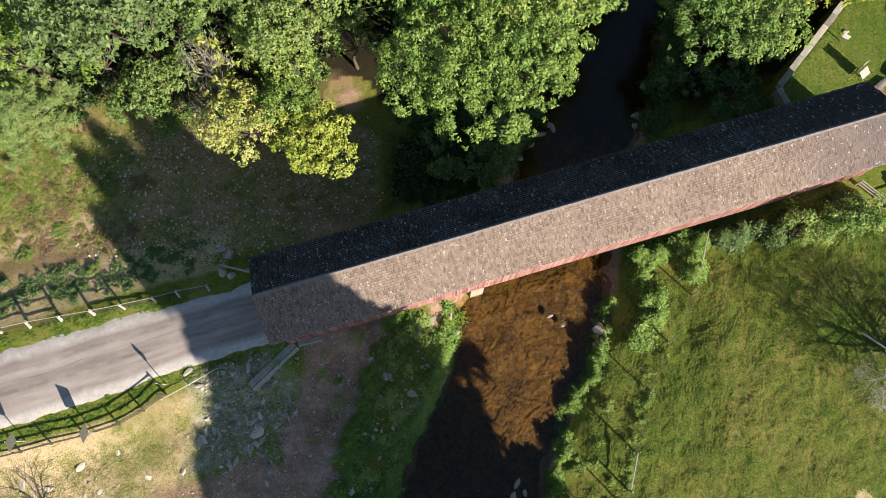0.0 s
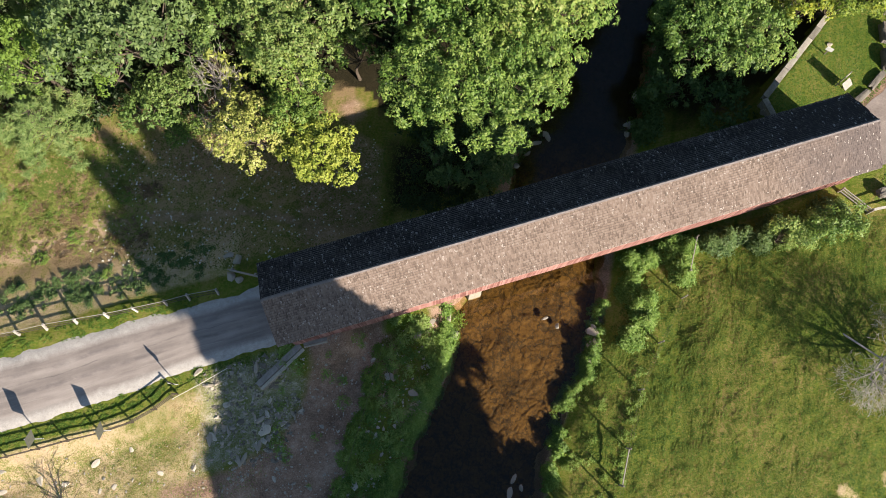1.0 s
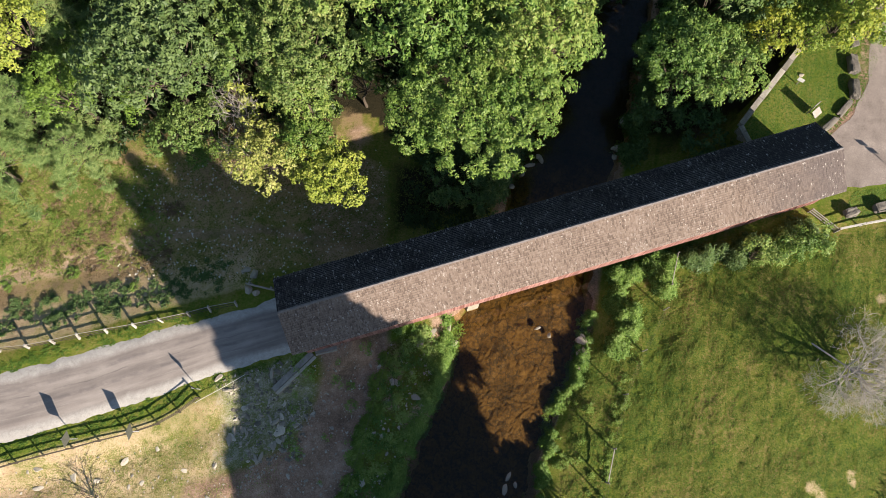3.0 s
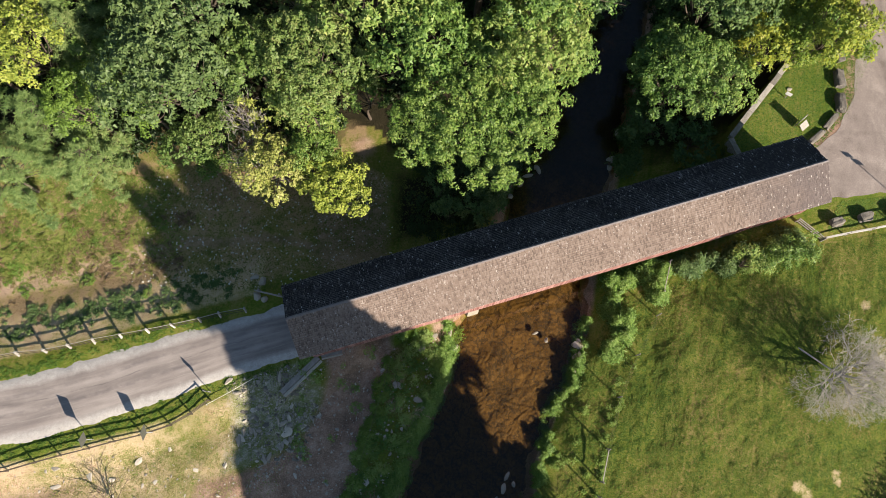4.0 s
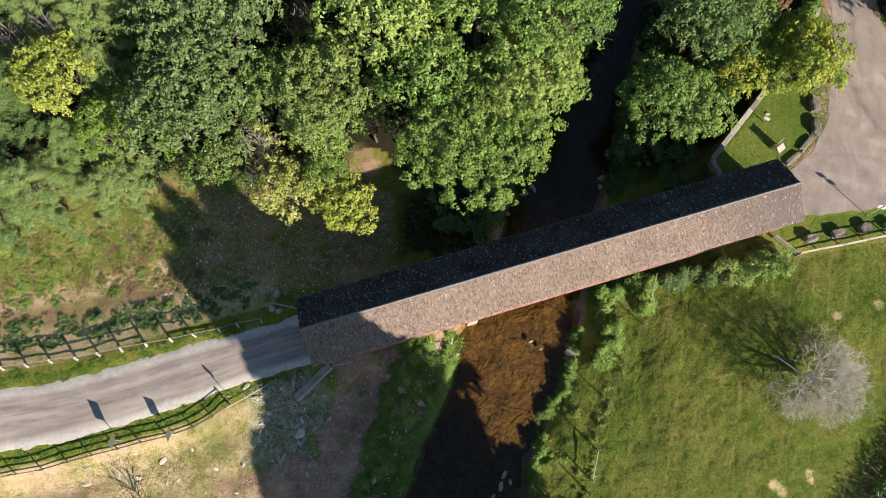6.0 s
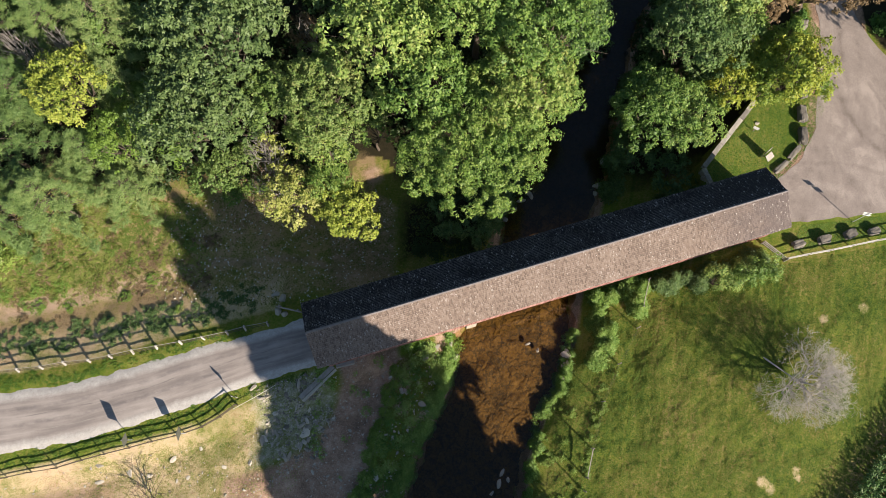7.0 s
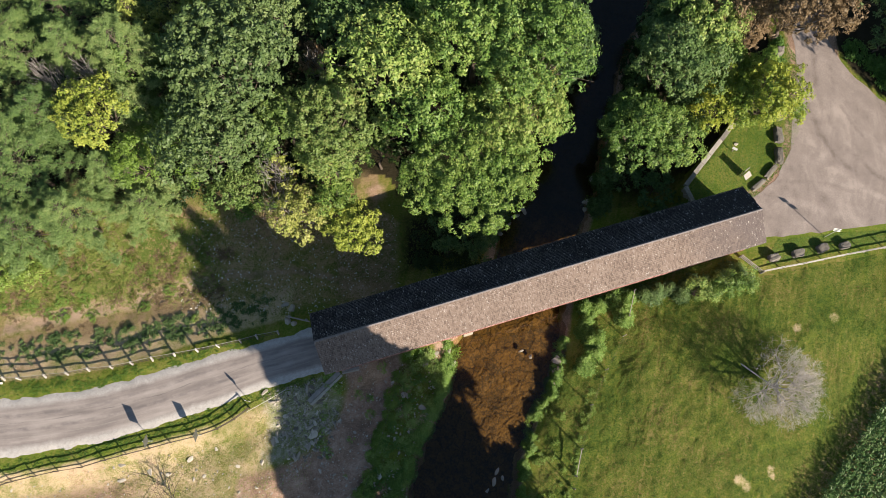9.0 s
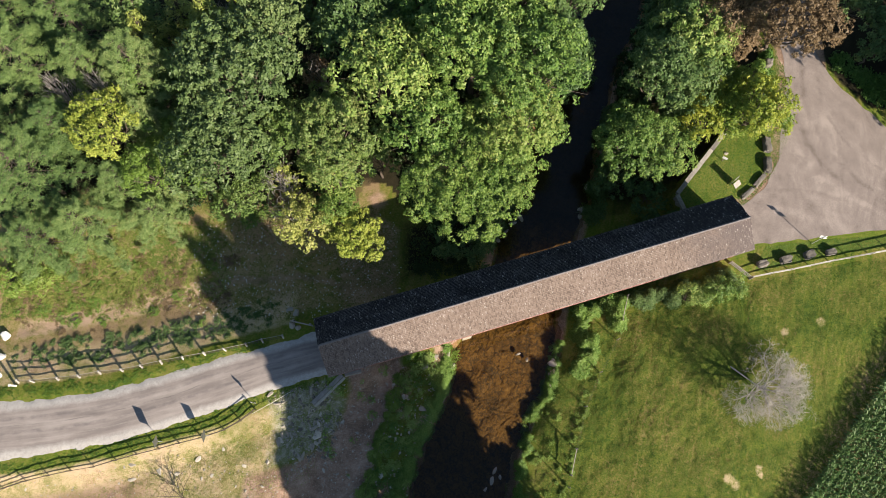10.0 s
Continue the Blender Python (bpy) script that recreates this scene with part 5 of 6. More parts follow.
# tall trees on the creek bank downstream that shade the near bridge end
for k, (x, y, h, r) in enumerate([(10.3, -17.8, 28.6, 4.6), (8.6, -18.6, 28.2, 4.2), (6.2, -18.9, 27.2, 4.2), (1.9, -20.4, 19.0, 4.2), (6.9, -30.2, 18.5, 3.2), (14.1, -14.2, 28.0, 4.8),
                                  (4.0, -23.5, 9.0, 3.6), (8.0, -20.5, 14.0, 2.4), (13.2, -16.5, 12.0, 2.8), (14.0, -14.1, 15.0, 3.0), (15.0, -14.8, 7.0, 3.0), (12.0, -15.5, 29.0, 4.8),
                                  (4.5, -20.8, 20.0, 4.4), (0.5, -24.5, 8.0, 3.6), (12.6, -18.4, 26.0, 4.0), (5.6, -27.5, 20.5, 4.4), (8.6, -29.5, 23.0, 4.6), (3.2, -26.5, 18.6, 4.2), (1.4, -24.5, 14.6, 3.0), (9.8, -16.4, 25.0, 3.6), (7.4, -17.6, 25.0, 3.2), (8.0, -17.0, 7.5, 3.0)]):
    tree(x, y, h, r, "green", "tall creekside tree with dense green foliage", "tree", 2.6, 0.5, trunk_low=0.3 if h > 24 and x < 14.5 else 0.06, seed=300 + k, spray=0.9)
tree(20.8, -13.9, 11.6, 1.1, "green", "slim tree with a small leafy top by the creek", "tree", 0.9, 0.3, trunk_low=0.84, seed=339, girth=0.003)
for k, (x, y, h, r) in enumerate([(9.5, -20.0, 31.2, 2.8), (12.8, -20.0, 32.8, 2.8), (17.3, -20.0, 34.2, 2.9), (19.7, -20.0, 33.6, 3.0), (14.8, -21.0, 32.2, 2.7), (11.2, -20.4, 31.0, 2.2)]):
    pine(x, y, h, r, "pine", "slender pointed conifer on the creek bank", 1.5, 0.6, 0.3, 340 + k, 1.0)

bare_tree(32.9, 7.2, 8.8, 4.7, "leafless silver-grey tree with a haze of fine twigs", TWIG_GREY, 5, 1, (2.3, -2.1), spread=0.74, limbs_from_stem=13, bias=0.42, stem_part=0.5)
bare_tree(-28.3, -7.4, 4.6, 3.4, "small leafless tree on the dry slope", BARK, 9, -2, (-0.15, 0.25), "bare_sapling")
bare_tree(-19.0, 28.4, 10.5, 2.6, "dead tree with bare pale branches among the foliage", BARK_GREY, 15, -1, (0.05, -0.1), "dead_tree")


bare_tree(-17.4, 24.4, 8.6, 3.4, "dying tree with pale bare branches above yellow leaves", BARK_GREY, 17, -1, (-0.1, -0.1), "dead_tree")
tree(-18.4, 28.6, 9.0, 2.0, "pale", "thin tree with tan and yellow autumn leaves", "tree", 0.4, 0.26, seed=290)
for k, (x, y, h, r) in enumerate([(-43.2, 37.4, 15.0, 2.4), (-38.9, 37.8, 15.0, 2.6), (-26.2, 46.0, 16.0, 3.0), (-14.5, 41.0, 12.0, 2.0)]):
    bare_tree(x, y, h, r, "dead bare-branched tree standing among the pines", BARK_GREY, 30 + k, -1, (0.05, 0.0), "dead_tree")


# ---- low growth ----
def growth(name, places, n, size, leaf, label, seed, height=0.5, spread=0.45, category="undergrowth"):
    """Leaves heaped over the ground at the given places: rows of x, y, radius."""
    rng = np.random.default_rng(seed)
    pl = np.array(places, dtype=float)
    wt = pl[:, 2] ** 2
    m = n // 14
    which = rng.choice(len(pl), m, p=wt / wt.sum())
    a, d = rng.uniform(0, 2 * np.pi, m), np.sqrt(rng.uniform(0, 1, m))
    cx, cy = pl[which, 0] + np.cos(a) * d * pl[which, 2], pl[which, 1] + np.sin(a) * d * pl[which, 2]
    heap = height * (1 - d * d) * fbm(cx * 1.1, cy * 1.1, seed) * 2
    pick = rng.integers(0, m, n)
    x, y = cx[pick] + rng.normal(0, size * 0.9, n), cy[pick] + rng.normal(0, size * 0.9, n)
    z = ground_z(x, y) + rng.uniform(0.02, 1.0, n) * heap[pick] + 0.03
    v, f = leaves(rng, np.stack([x, y, z], 1), np.tile((0.0, 0.0, 0.6), (n, 1)) + SUNNY * 0.55, size, 0.65, spread)
    ob = new(name, mesh_of(name, v, f, LEAF[leaf]))
    return tagged(ob, label, category, kind="stuff")


def along(pts, gap, jitter, radius, seed):
    """Places strung along a line."""
    rng, out = random.Random(seed), []
    for (ax, ay), (bx, by) in zip(pts, pts[1:]):
        n = max(1, int(math.hypot(bx - ax, by - ay) / gap))
        for k in range(n):
            t = (k + rng.random()) / n
            out.append((ax + (bx - ax) * t + rng.uniform(-jitter, jitter), ay + (by - ay) * t + rng.uniform(-jitter, jitter), radius * rng.uniform(0.5, 1.4)))
    return out


growth("ivy_bank", along([(-48, 8.2), (-38, 9.6), (-30, 11.2), (-20, 13.4)], 0.12, 1.6, 0.34, 1), 21000, 0.105, "dark", "ivy and brambles over the bank behind the roadside fence", 401, 0.14)
growth("bank_weeds", along([(14.0, 11.0), (13.2, 7.5), (12.0, 4.0), (9.6, 0.0), (9.0, -4.0), (8.6, -10)], 0.5, 0.5, 0.5, 2), 28000, 0.13, "weed", "bright green weeds along the water's edge", 402, 0.8)
growth("bank_weeds", along([(16.5, 12.6), (17.5, 9.6), (15.6, 6.6)], 0.5, 0.6, 0.8, 3) + along([(21.6, 15.0), (20.6, 11.8)], 0.5, 0.5, 0.8, 4) + along([(16.0, 13.5), (21, 15.2)], 0.6, 0.5, 0.7, 5), 28900, 0.15, "weed", "fresh green weeds on the bank under the bridge", 403, 1.3)
growth("shrub_strip", along([(22.5, 15.2), (27, 15.4), (31, 16.4), (34.5, 17.2)], 0.5, 0.7, 0.9, 6), 28000, 0.15, "dark", "leafy shrubs growing along the bridge wall", 404, 1.6)
growth("shrub_strip", along([(28.5, 15.4), (33.8, 17.2)], 0.5, 0.7, 0.8, 7), 15469, 0.14, "olive", "lime-green shrubs beside the bridge end", 405, 1.5)
growth("left_bank_weeds", along([(1.2, 9.5), (0.0, 5.5), (-1.6, 1.5), (-3.8, -4), (-6, -10)], 0.6, 0.8, 0.8, 8), 26520, 0.158, "weed", "weeds on the low creek bank", 406, 0.6)
growth("left_bank_weeds", along([(-5.0, 6.4), (-6.3, 1.0), (-8.0, -5), (-9.4, -10)], 0.6, 0.4, 0.5, 9), 13260, 0.144, "lime", "grass and weeds along the wire fence", 407, 0.4)
def scattered(seed, n, x0, x1, y0, y1, r0, r1):
    rng = random.Random(seed)
    return [(rng.uniform(x0, x1), rng.uniform(y0, y1), rng.uniform(r0, r1)) for _ in range(n)]


growth("meadow_weeds", scattered(61, 200, -52, -26, 13.5, 27, 0.4, 1.6), 52000, 0.075, "sward", "soft green weeds over the slope", 408, 0.07, 0.3)
growth("meadow_scrub", scattered(62, 40, -35, -25, 14.5, 20, 0.3, 0.8) + scattered(65, 22, -51, -36, 10, 15, 0.2, 0.6) + scattered(72, 46, -51, -27, 13, 23, 0.2, 0.8), 17000, 0.1, "brown", "dry brown scrub over the slope", 409, 0.08)
growth("meadow_herbs", scattered(63, 26, -52, -27, 12, 20, 0.3, 0.9), 8200, 0.1, "lime", "clumps of fresh green herbs over the slope", 414, 0.3)
growth("meadow_tussocks", scattered(73, 130, -52, -26, 13.5, 25, 0.2, 0.8), 15000, 0.085, "grass", "darker green tussocks standing over the slope", 437, 0.25)
growth("left_bank_weeds", along([(1.0, 8.8), (0.2, 5.8), (-1.2, 2.2)], 0.4, 0.5, 0.45, 22), 9000, 0.13, "weed", "tall pale weeds at the creek's edge by the bridge", 436, 1.2)
growth("fence_weeds", along([(18.0, 5.6), (16.2, 2.0), (14.8, -3), (13.6, -8), (13, -11)], 0.5, 0.5, 0.3, 21) + scattered(71, 30, 9.5, 13.5, -10, 4, 0.2, 0.5), 7000, 0.1, "lime", "tall grass and weeds along the wire fence", 435, 0.3)
growth("path_weeds", scattered(70, 26, -13.5, -5.5, -6, 7, 0.2, 0.7), 5200, 0.1, "weed", "pale tufts of weed on the bare earth path", 434, 0.2)
growth("bank_scrub", along([(4.5, 21.5), (7.0, 27.0), (9.5, 33)], 0.8, 1.2, 1.2, 10) + along([(18.2, 25.5), (20.5, 33), (22.5, 40)], 0.8, 1.0, 1.2, 11) + along([(22, 23.0), (27.5, 25.6)], 0.8, 1.0, 1.0, 12), 23800, 0.26, "dark", "dark green scrub on the shaded creek banks", 410, 1.2)
# added to keep low sun off the creek upstream; leaves darkened as shade
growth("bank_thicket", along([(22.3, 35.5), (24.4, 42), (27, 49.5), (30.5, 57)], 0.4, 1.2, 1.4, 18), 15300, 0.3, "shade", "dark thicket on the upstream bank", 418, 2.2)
bank = [p for p in scattered(68, 260, -11, 1.5, -10, 9.5, 0.3, 0.9) if 0.6 < float(np.interp(p[1], RIVER_Y, RIVER_L)) - p[0] < 5.4]
growth("bank_herbs", bank[::2], 16830, 0.128, "weed", "mixed green herbs over the low creek bank", 431, 0.7)
growth("bank_herbs", bank[1::2], 9180, 0.105, "ivy", "mixed green herbs over the low creek bank", 432, 0.5)
growth("edge_scrub", [p for p in scattered(66, 70, -24, 0, 24.5, 31, 0.4, 1.2) if math.hypot(p[0] + 7.6, p[1] - 27.4) > 3.6], 18000, 0.17, "olive", "brambles and saplings along the edge of the trees", 416, 0.5)
growth("edge_brush", scattered(67, 40, -24, -14, 24.5, 29.5, 0.4, 1.0), 8500, 0.16, "brown", "dry brown brush at the edge of the trees", 417, 0.5)
growth("verge", along([(-50, 4.2), (-43.4, 4.6), (-37.1, 5.4), (-30.9, 7.0), (-24.6, 8.8), (-19.6, 10)], 0.5, 0.5, 0.5, 13) + along([(-48.8, -4.2), (-42.6, -3.2), (-36.5, -2.1), (-30.4, -0.3), (-24.3, 1.7), (-19.3, 3.8), (-14, 5.8)], 0.5, 0.35, 0.5, 14), 20000, 0.075, "lawn", "green roadside verge grass", 411, 0.012)
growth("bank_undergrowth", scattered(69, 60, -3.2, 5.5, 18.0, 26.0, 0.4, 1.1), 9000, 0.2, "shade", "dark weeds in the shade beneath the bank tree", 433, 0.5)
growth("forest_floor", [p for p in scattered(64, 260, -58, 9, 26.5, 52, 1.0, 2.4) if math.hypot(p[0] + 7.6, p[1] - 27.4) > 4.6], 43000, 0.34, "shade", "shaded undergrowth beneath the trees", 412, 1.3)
growth("roadside_scrub", along([(50, 45), (53.5, 42), (57, 39)], 0.6, 0.8, 1.2, 15) + along([(39.8, 36), (40.5, 42), (41, 47)], 0.7, 0.5, 0.6, 16), 10200, 0.24, "ivy", "scrub along the edge of the junction", 413, 0.6)


def grass(name, poly, n, label, seed, leaf="grass", size=0.2, thin=(0.1, 0.6)):
    """Short tufts of blades over a piece of ground."""
    rng = np.random.default_rng(seed)
    p = np.array(poly)
    x, y = rng.uniform(p[:, 0].min(), p[:, 0].max(), n), rng.uniform(p[:, 1].min(), p[:, 1].max(), n)
    keep = (away(x, y, poly) < 0) & (fbm(x * 0.9, y * 0.9, seed) * 0.5 + vnoise(x * 2.6, y * 2.6, seed + 9) * 0.5 > rng.uniform(*thin, n))
    for bx, by, br in BARE:
        keep &= np.hypot(x - bx, y - by) > br * rng.uniform(0.5, 1.0, n)
    if name == "meadow_grass":
        keep &= np.abs(y - np.interp(x, TRACK_X, TRACK_Y)) > rng.uniform(0.3, 1.0, n)
    if name == "pasture_grass":   # faint lines left by the mower
        across = (0.98 * x - 0.2 * y + 1.6 * fbm(x * 0.06, y * 0.06, 55) + 0.12 * fbm(x * 0.7, y * 0.7, 56)) / 1.9
        faint = step(0.42, 0.6, fbm(x * 0.11 + np.floor(across) * 3.7, y * 0.07, 57))
        keep &= ((across - np.floor(across)) > 0.13) | (rng.random(n) > 0.75 * faint)
    x, y = x[keep], y[keep]
    z = ground_z(x, y) + 0.015
    nor = np.tile((0.0, 0.0, 1.0), (len(x), 1)) + SUNNY * 0.12
    v, f = leaves(rng, np.stack([x, y, z], 1), nor, size, 0.45, 0.16)
    return tagged(new(name, mesh_of(name, v, f, LEAF[leaf])), label, "grass", kind="stuff")


FIELD = [(12, 3), (17, 12), (24, 14), (36, 16.8), (56, 20.5), (53, 8), (40, -9.5), (10, -9.5)]
grass("pasture_grass", FIELD, 187000, "grazed pasture grass with tufts and thin patches", 420, "pasture", 0.19, (0.1, 0.52))
grass("verge_grass", [(36.5, 18.0), (46, 19.9), (57, 21.8), (57, 22.6), (46, 21.9), (38, 21.0)], 16000, "green verge grass round the stone blocks", 426, "lawn", 0.15, (0.0, 0.45))
grass("slope_sward", [(-52, 12.6), (-52, 24), (-40, 25), (-27, 24), (-28, 17.6), (-33, 16.6), (-38, 15.2), (-44, 13.4)], 110000, "soft bright grass over the upper slope", 427, "sward", 0.14, (0.22, 0.68))
grass("yard_grass", YARD, 25500, "mown green grass in the small yard", 421, "lawn", 0.16, (0.0, 0.4))
grass("dry_grass", [(-50, -9.5), (-50, -5.5), (-38, -4.4), (-24, -1.0), (-19, 2.5), (-18, -9.5)], 19000, "dry straw-coloured grass on the sunny slope", 422, "straw", 0.14)
grass("slope_grass", [(-50, -9.5), (-50, -5.5), (-38, -4.4), (-24, -1.0), (-19, 2.5), (-12, 2), (-14, -4), (-18, -9.5)], 17000, "green grass tufts over the stony slope", 425, "lime", 0.1, (0.35, 0.62))
grass("bank_grass", [(-9.2, -9.5), (-6.6, 1), (-4.8, 7.5), (0.6, 9.5), (-1, 3), (-4.5, -9.5)], 20400, "short grass on the shaded creek bank", 423, "grass", 0.18)
grass("meadow_grass", [(-26, 12.5), (-30, 24), (-20, 26), (-10, 27), (4, 24), (-1, 14), (-12, 12.5)], 37400, "thin grass over the shaded meadow", 424, "grass", 0.16, (0.2, 0.75))


def corn(seed=7):
    """Rows of tall corn: stalks with arching two-piece leaves and a tassel."""
    rng = np.random.default_rng(seed)
    o, u = np.array((49.5, 5.3)), np.array((0.608, 0.794))
    w = np.array((0.794, -0.608))
    vs, fs, base, stalk = [], [], 0, []
    for row in range(20):
        for k in range(-62, 52):
            x, y = o + u * (k * 0.42 + rng.normal(0, 0.06)) + w * (row * 0.78 + 0.3 + rng.normal(0, 0.05))
            stalk.append((x, y, rng.uniform(1.55, 2.05)))
    st = np.array(stalk)
    z = ground_z(st[:, 0], st[:, 1])
    for leaf in range(14):
        n = len(st)
        a = rng.uniform(0, 2 * np.pi, n)
        out = np.stack([np.cos(a), np.sin(a), np.zeros(n)], 1)
        side = np.stack([-np.sin(a), np.cos(a), np.zeros(n)], 1) * rng.uniform(0.04, 0.06, n)[:, None]
        root = np.stack([st[:, 0], st[:, 1], z + st[:, 2] * (0.2 + 0.058 * leaf)], 1)
        ln = rng.uniform(0.4, 0.75, n)[:, None]
        mid = root + out * ln * 0.55 + np.array((0, 0, 0.22))
        tip = root + out * ln * 1.1 + np.array((0, 0, -0.12))
        v = np.stack([root - side, root + side, mid + side, mid - side, tip + side * 0.2, tip - side * 0.2], 1).reshape(-1, 3)
        q = np.array([(0, 1, 2, 3), (3, 2, 4, 5)])
        fs.append((q[None] + base + (np.arange(n) * 6)[:, None, None]).reshape(-1, 4))
        vs.append(v)
        base += len(v)
    rows = np.stack([st[:, 0], st[:, 1], z, st[:, 0], st[:, 1], z + st[:, 2], np.full(len(st), 0.02), np.full(len(st), 0.008)], 1)
    v, f = tubes(rows, 3)
    fs.append(f + base)
    vs.append(v)
    ob = new("corn_field", mesh_of("corn_field", np.concatenate(vs), np.concatenate(fs), LEAF["corn"]))
    return tagged(ob, "dense rows of tall green corn at the field edge", "corn", kind="stuff")


corn()


# ---- fences ----
def post_of(name, parent, x, y, z, h, w, material, turn=0):
    bm = box_bm([((0, 0, h / 2), (w, w, h))], 0.012)
    p = part(name, bm, material, parent)
    p.matrix_local = pose(x, y, z, 0, 0, turn)
    return p


def rail_fence(label, pts, heights, h, rail, post, material, name="rail_fence", rail_material=None, proud=0.0, seed=0):
    """Posts at the points with rails from post to post."""
    rng = random.Random(seed)
    t = thing(name, Matrix(), label, "fence")
    zs = [float(ground_z(x, y)) for x, y in pts]
    for (x, y), z in zip(pts, zs):
        post_of("post", t, x, y, z - 0.1, h + 0.1 + rng.uniform(0, 0.06), post, material, rng.uniform(-4, 4))
    for (ax, ay), (bx, by), za, zb in zip(pts, pts[1:], zs, zs[1:]):
        for k in heights:
            bm = bmesh.new()
            beam(bm, (ax, ay, za + k + rng.uniform(-0.02, 0.02)), (bx, by, zb + k + rng.uniform(-0.02, 0.02)), rail[0], rail[1])
            part("rail", bm, rail_material or material, t)
    return t


rail_fence("dark three-rail wooden fence along the lower road edge", [(-53.0, -7.2), (-50.6, -6.7), (-48.3, -6.1), (-45.8, -5.3), (-43.3, -4.7), (-40.9, -4.2), (-38.4, -3.8), (-36.0, -3.1), (-33.8, -2.5), (-31.4, -1.9), (-29.2, -1.3), (-26.7, -0.7), (-24.3, 0.1), (-22.5, 1.1), (-20.9, 2.3)],
           (0.35, 0.75, 1.15), 1.25, (0.04, 0.1), 0.11, DARK_WOOD, seed=1)
def leaning_fence(label, pts, lean, seed):
    """An old roadside fence that has tipped over towards the road: slanting whitened posts with three thin rails."""
    rng = random.Random(seed)
    t = thing("leaning_fence", Matrix(), label, "fence")
    tops = []
    for x, y in pts:
        z = float(ground_z(x, y))
        a = Vector((x, y, z - 0.1))
        b = a + Vector((lean[0] + rng.uniform(-0.12, 0.12), lean[1] + rng.uniform(-0.1, 0.1), 1.05))
        bm = bmesh.new()
        beam(bm, a, b, 0.13, 0.2)
        part("post", bm, BLEACHED_WOOD, t, "whitened slanting post")
        tops.append((a, b))
    for (a, b), (c, d) in zip(tops, tops[1:]):
        for k in (0.4, 0.68, 0.95):
            if rng.random() < 0.06:
                continue
            bm = bmesh.new()
            beam(bm, a.lerp(b, k + rng.uniform(-0.04, 0.04)), c.lerp(d, k + rng.uniform(-0.04, 0.04)), 0.035, 0.07)
            part("rail", bm, OLD_WOOD if k > 0.9 else DARK_WOOD, t)
    return t


leaning_fence("weathered grey fence tipping over along the upper road edge", [(-48.0, 5.3), (-46.2, 5.4), (-43.5, 5.6), (-41.1, 5.9), (-38.8, 6.3), (-36.3, 6.6), (-34.1, 7.0), (-31.9, 7.4), (-29.5, 7.9), (-27.0, 8.4), (-24.7, 8.9), (-22.3, 9.4), (-20.5, 9.8), (-18.2, 10.3)], (0.0, 0.26), 2)
rail_fence("white-topped rail fence along the pasture", [(36.0, 17.3), (38.3, 17.75), (40.6, 18.15), (43.0, 18.65), (45.4, 19.15), (47.8, 19.6), (50.2, 20.05), (52.6, 20.5), (55.0, 21.0), (57.4, 21.4)],
           (0.5, 1.15), 1.2, (0.09, 0.1), 0.12, OLD_WOOD, rail_material=BLEACHED_WOOD, seed=3)
rail_fence("short weathered fence panel at the bridge corner", [on_bridge(23.2, -3.5), (36.0, 17.2)], (0.35, 0.7, 1.05), 1.15, (0.06, 0.12), 0.12, OLD_WOOD, seed=4)
rail_fence("old post and rail at the pasture's creek side", [(22.0, 15.6), (21.2, 12.6)], (1.0,), 1.3, (0.06, 0.09), 0.1, OLD_WOOD, seed=5)


def wire_fence(label, pts, h, seed):
    t = thing("wire_fence", Matrix(), label, "fence")
    zs = [float(ground_z(x, y)) for x, y in pts]
    for (x, y), z in zip(pts, zs):
        post_of("post", t, x, y, z - 0.1, h + 0.1, 0.1, OLD_WOOD, seed * 10)
    for k in (0.5, 1.0):
        rows = [(*a, za + h * k - 0.05, *b, zb + h * k - 0.05, 0.006, 0.006) for a, b, za, zb in zip(pts, pts[1:], zs, zs[1:])]
        ob_of("wire", *tubes(rows, 4), RUSTY, t)
    return t


wire_fence("wire fence on wooden posts along the pasture edge", [(20.6, 10.4), (18.4, 6.6), (16.5, 2.7), (15.2, -2.0), (14.2, -6.2), (13.2, -11)], 1.7, 1)
wire_fence("thin wire fence between the dirt path and the bank", [(-4.9, 6.4), (-5.7, 3.2), (-6.7, -0.3), (-7.9, -4.2), (-9.2, -8.4)], 0.9, 2)
rail_fence("leaning field rail beside the wire fence", [(15.2, -2.0), (14.5, -4.9)], (1.1,), 1.6, (0.07, 0.1), 0.12, OLD_WOOD, seed=8)


# ---- road signs ----
def diamond_sign(x, y, h, turn, label, half=0.62):
    """A square warning sign standing on its corner, seen from behind, on a steel post."""
    z = float(ground_z(x, y))
    t = thing("road_sign", pose(x, y, z, 0, 0, turn), label, "road sign", "warning signs by the road")
    part("post", box_bm([((0, 0, h / 2 - 0.05), (0.05, 0.07, h + 0.1))], 0.008), STEEL, t)
    bm = bmesh.new()
    bmesh.ops.create_cube(bm, size=1, matrix=pose(0.05, 0, h - half * 0.95, 45, 0, 0) @ Matrix.Diagonal((0.012, half * 1.414, half * 1.414, 1)))
    bmesh.ops.bevel(bm, geom=[e for e in bm.edges if abs((e.verts[0].co - e.verts[1].co).x) > 0.005], offset=0.05, segments=2, affect="EDGES")
    part("panel", bm, SIGN_BACK, t, "bare grey back of the sign plate")
    part("bracket", box_bm([((0.03, 0, h - half * 1.25), (0.03, half * 0.9, 0.04)), ((0.03, 0, h - half * 0.65), (0.03, half * 0.9, 0.04))]), STEEL, t)
    return t


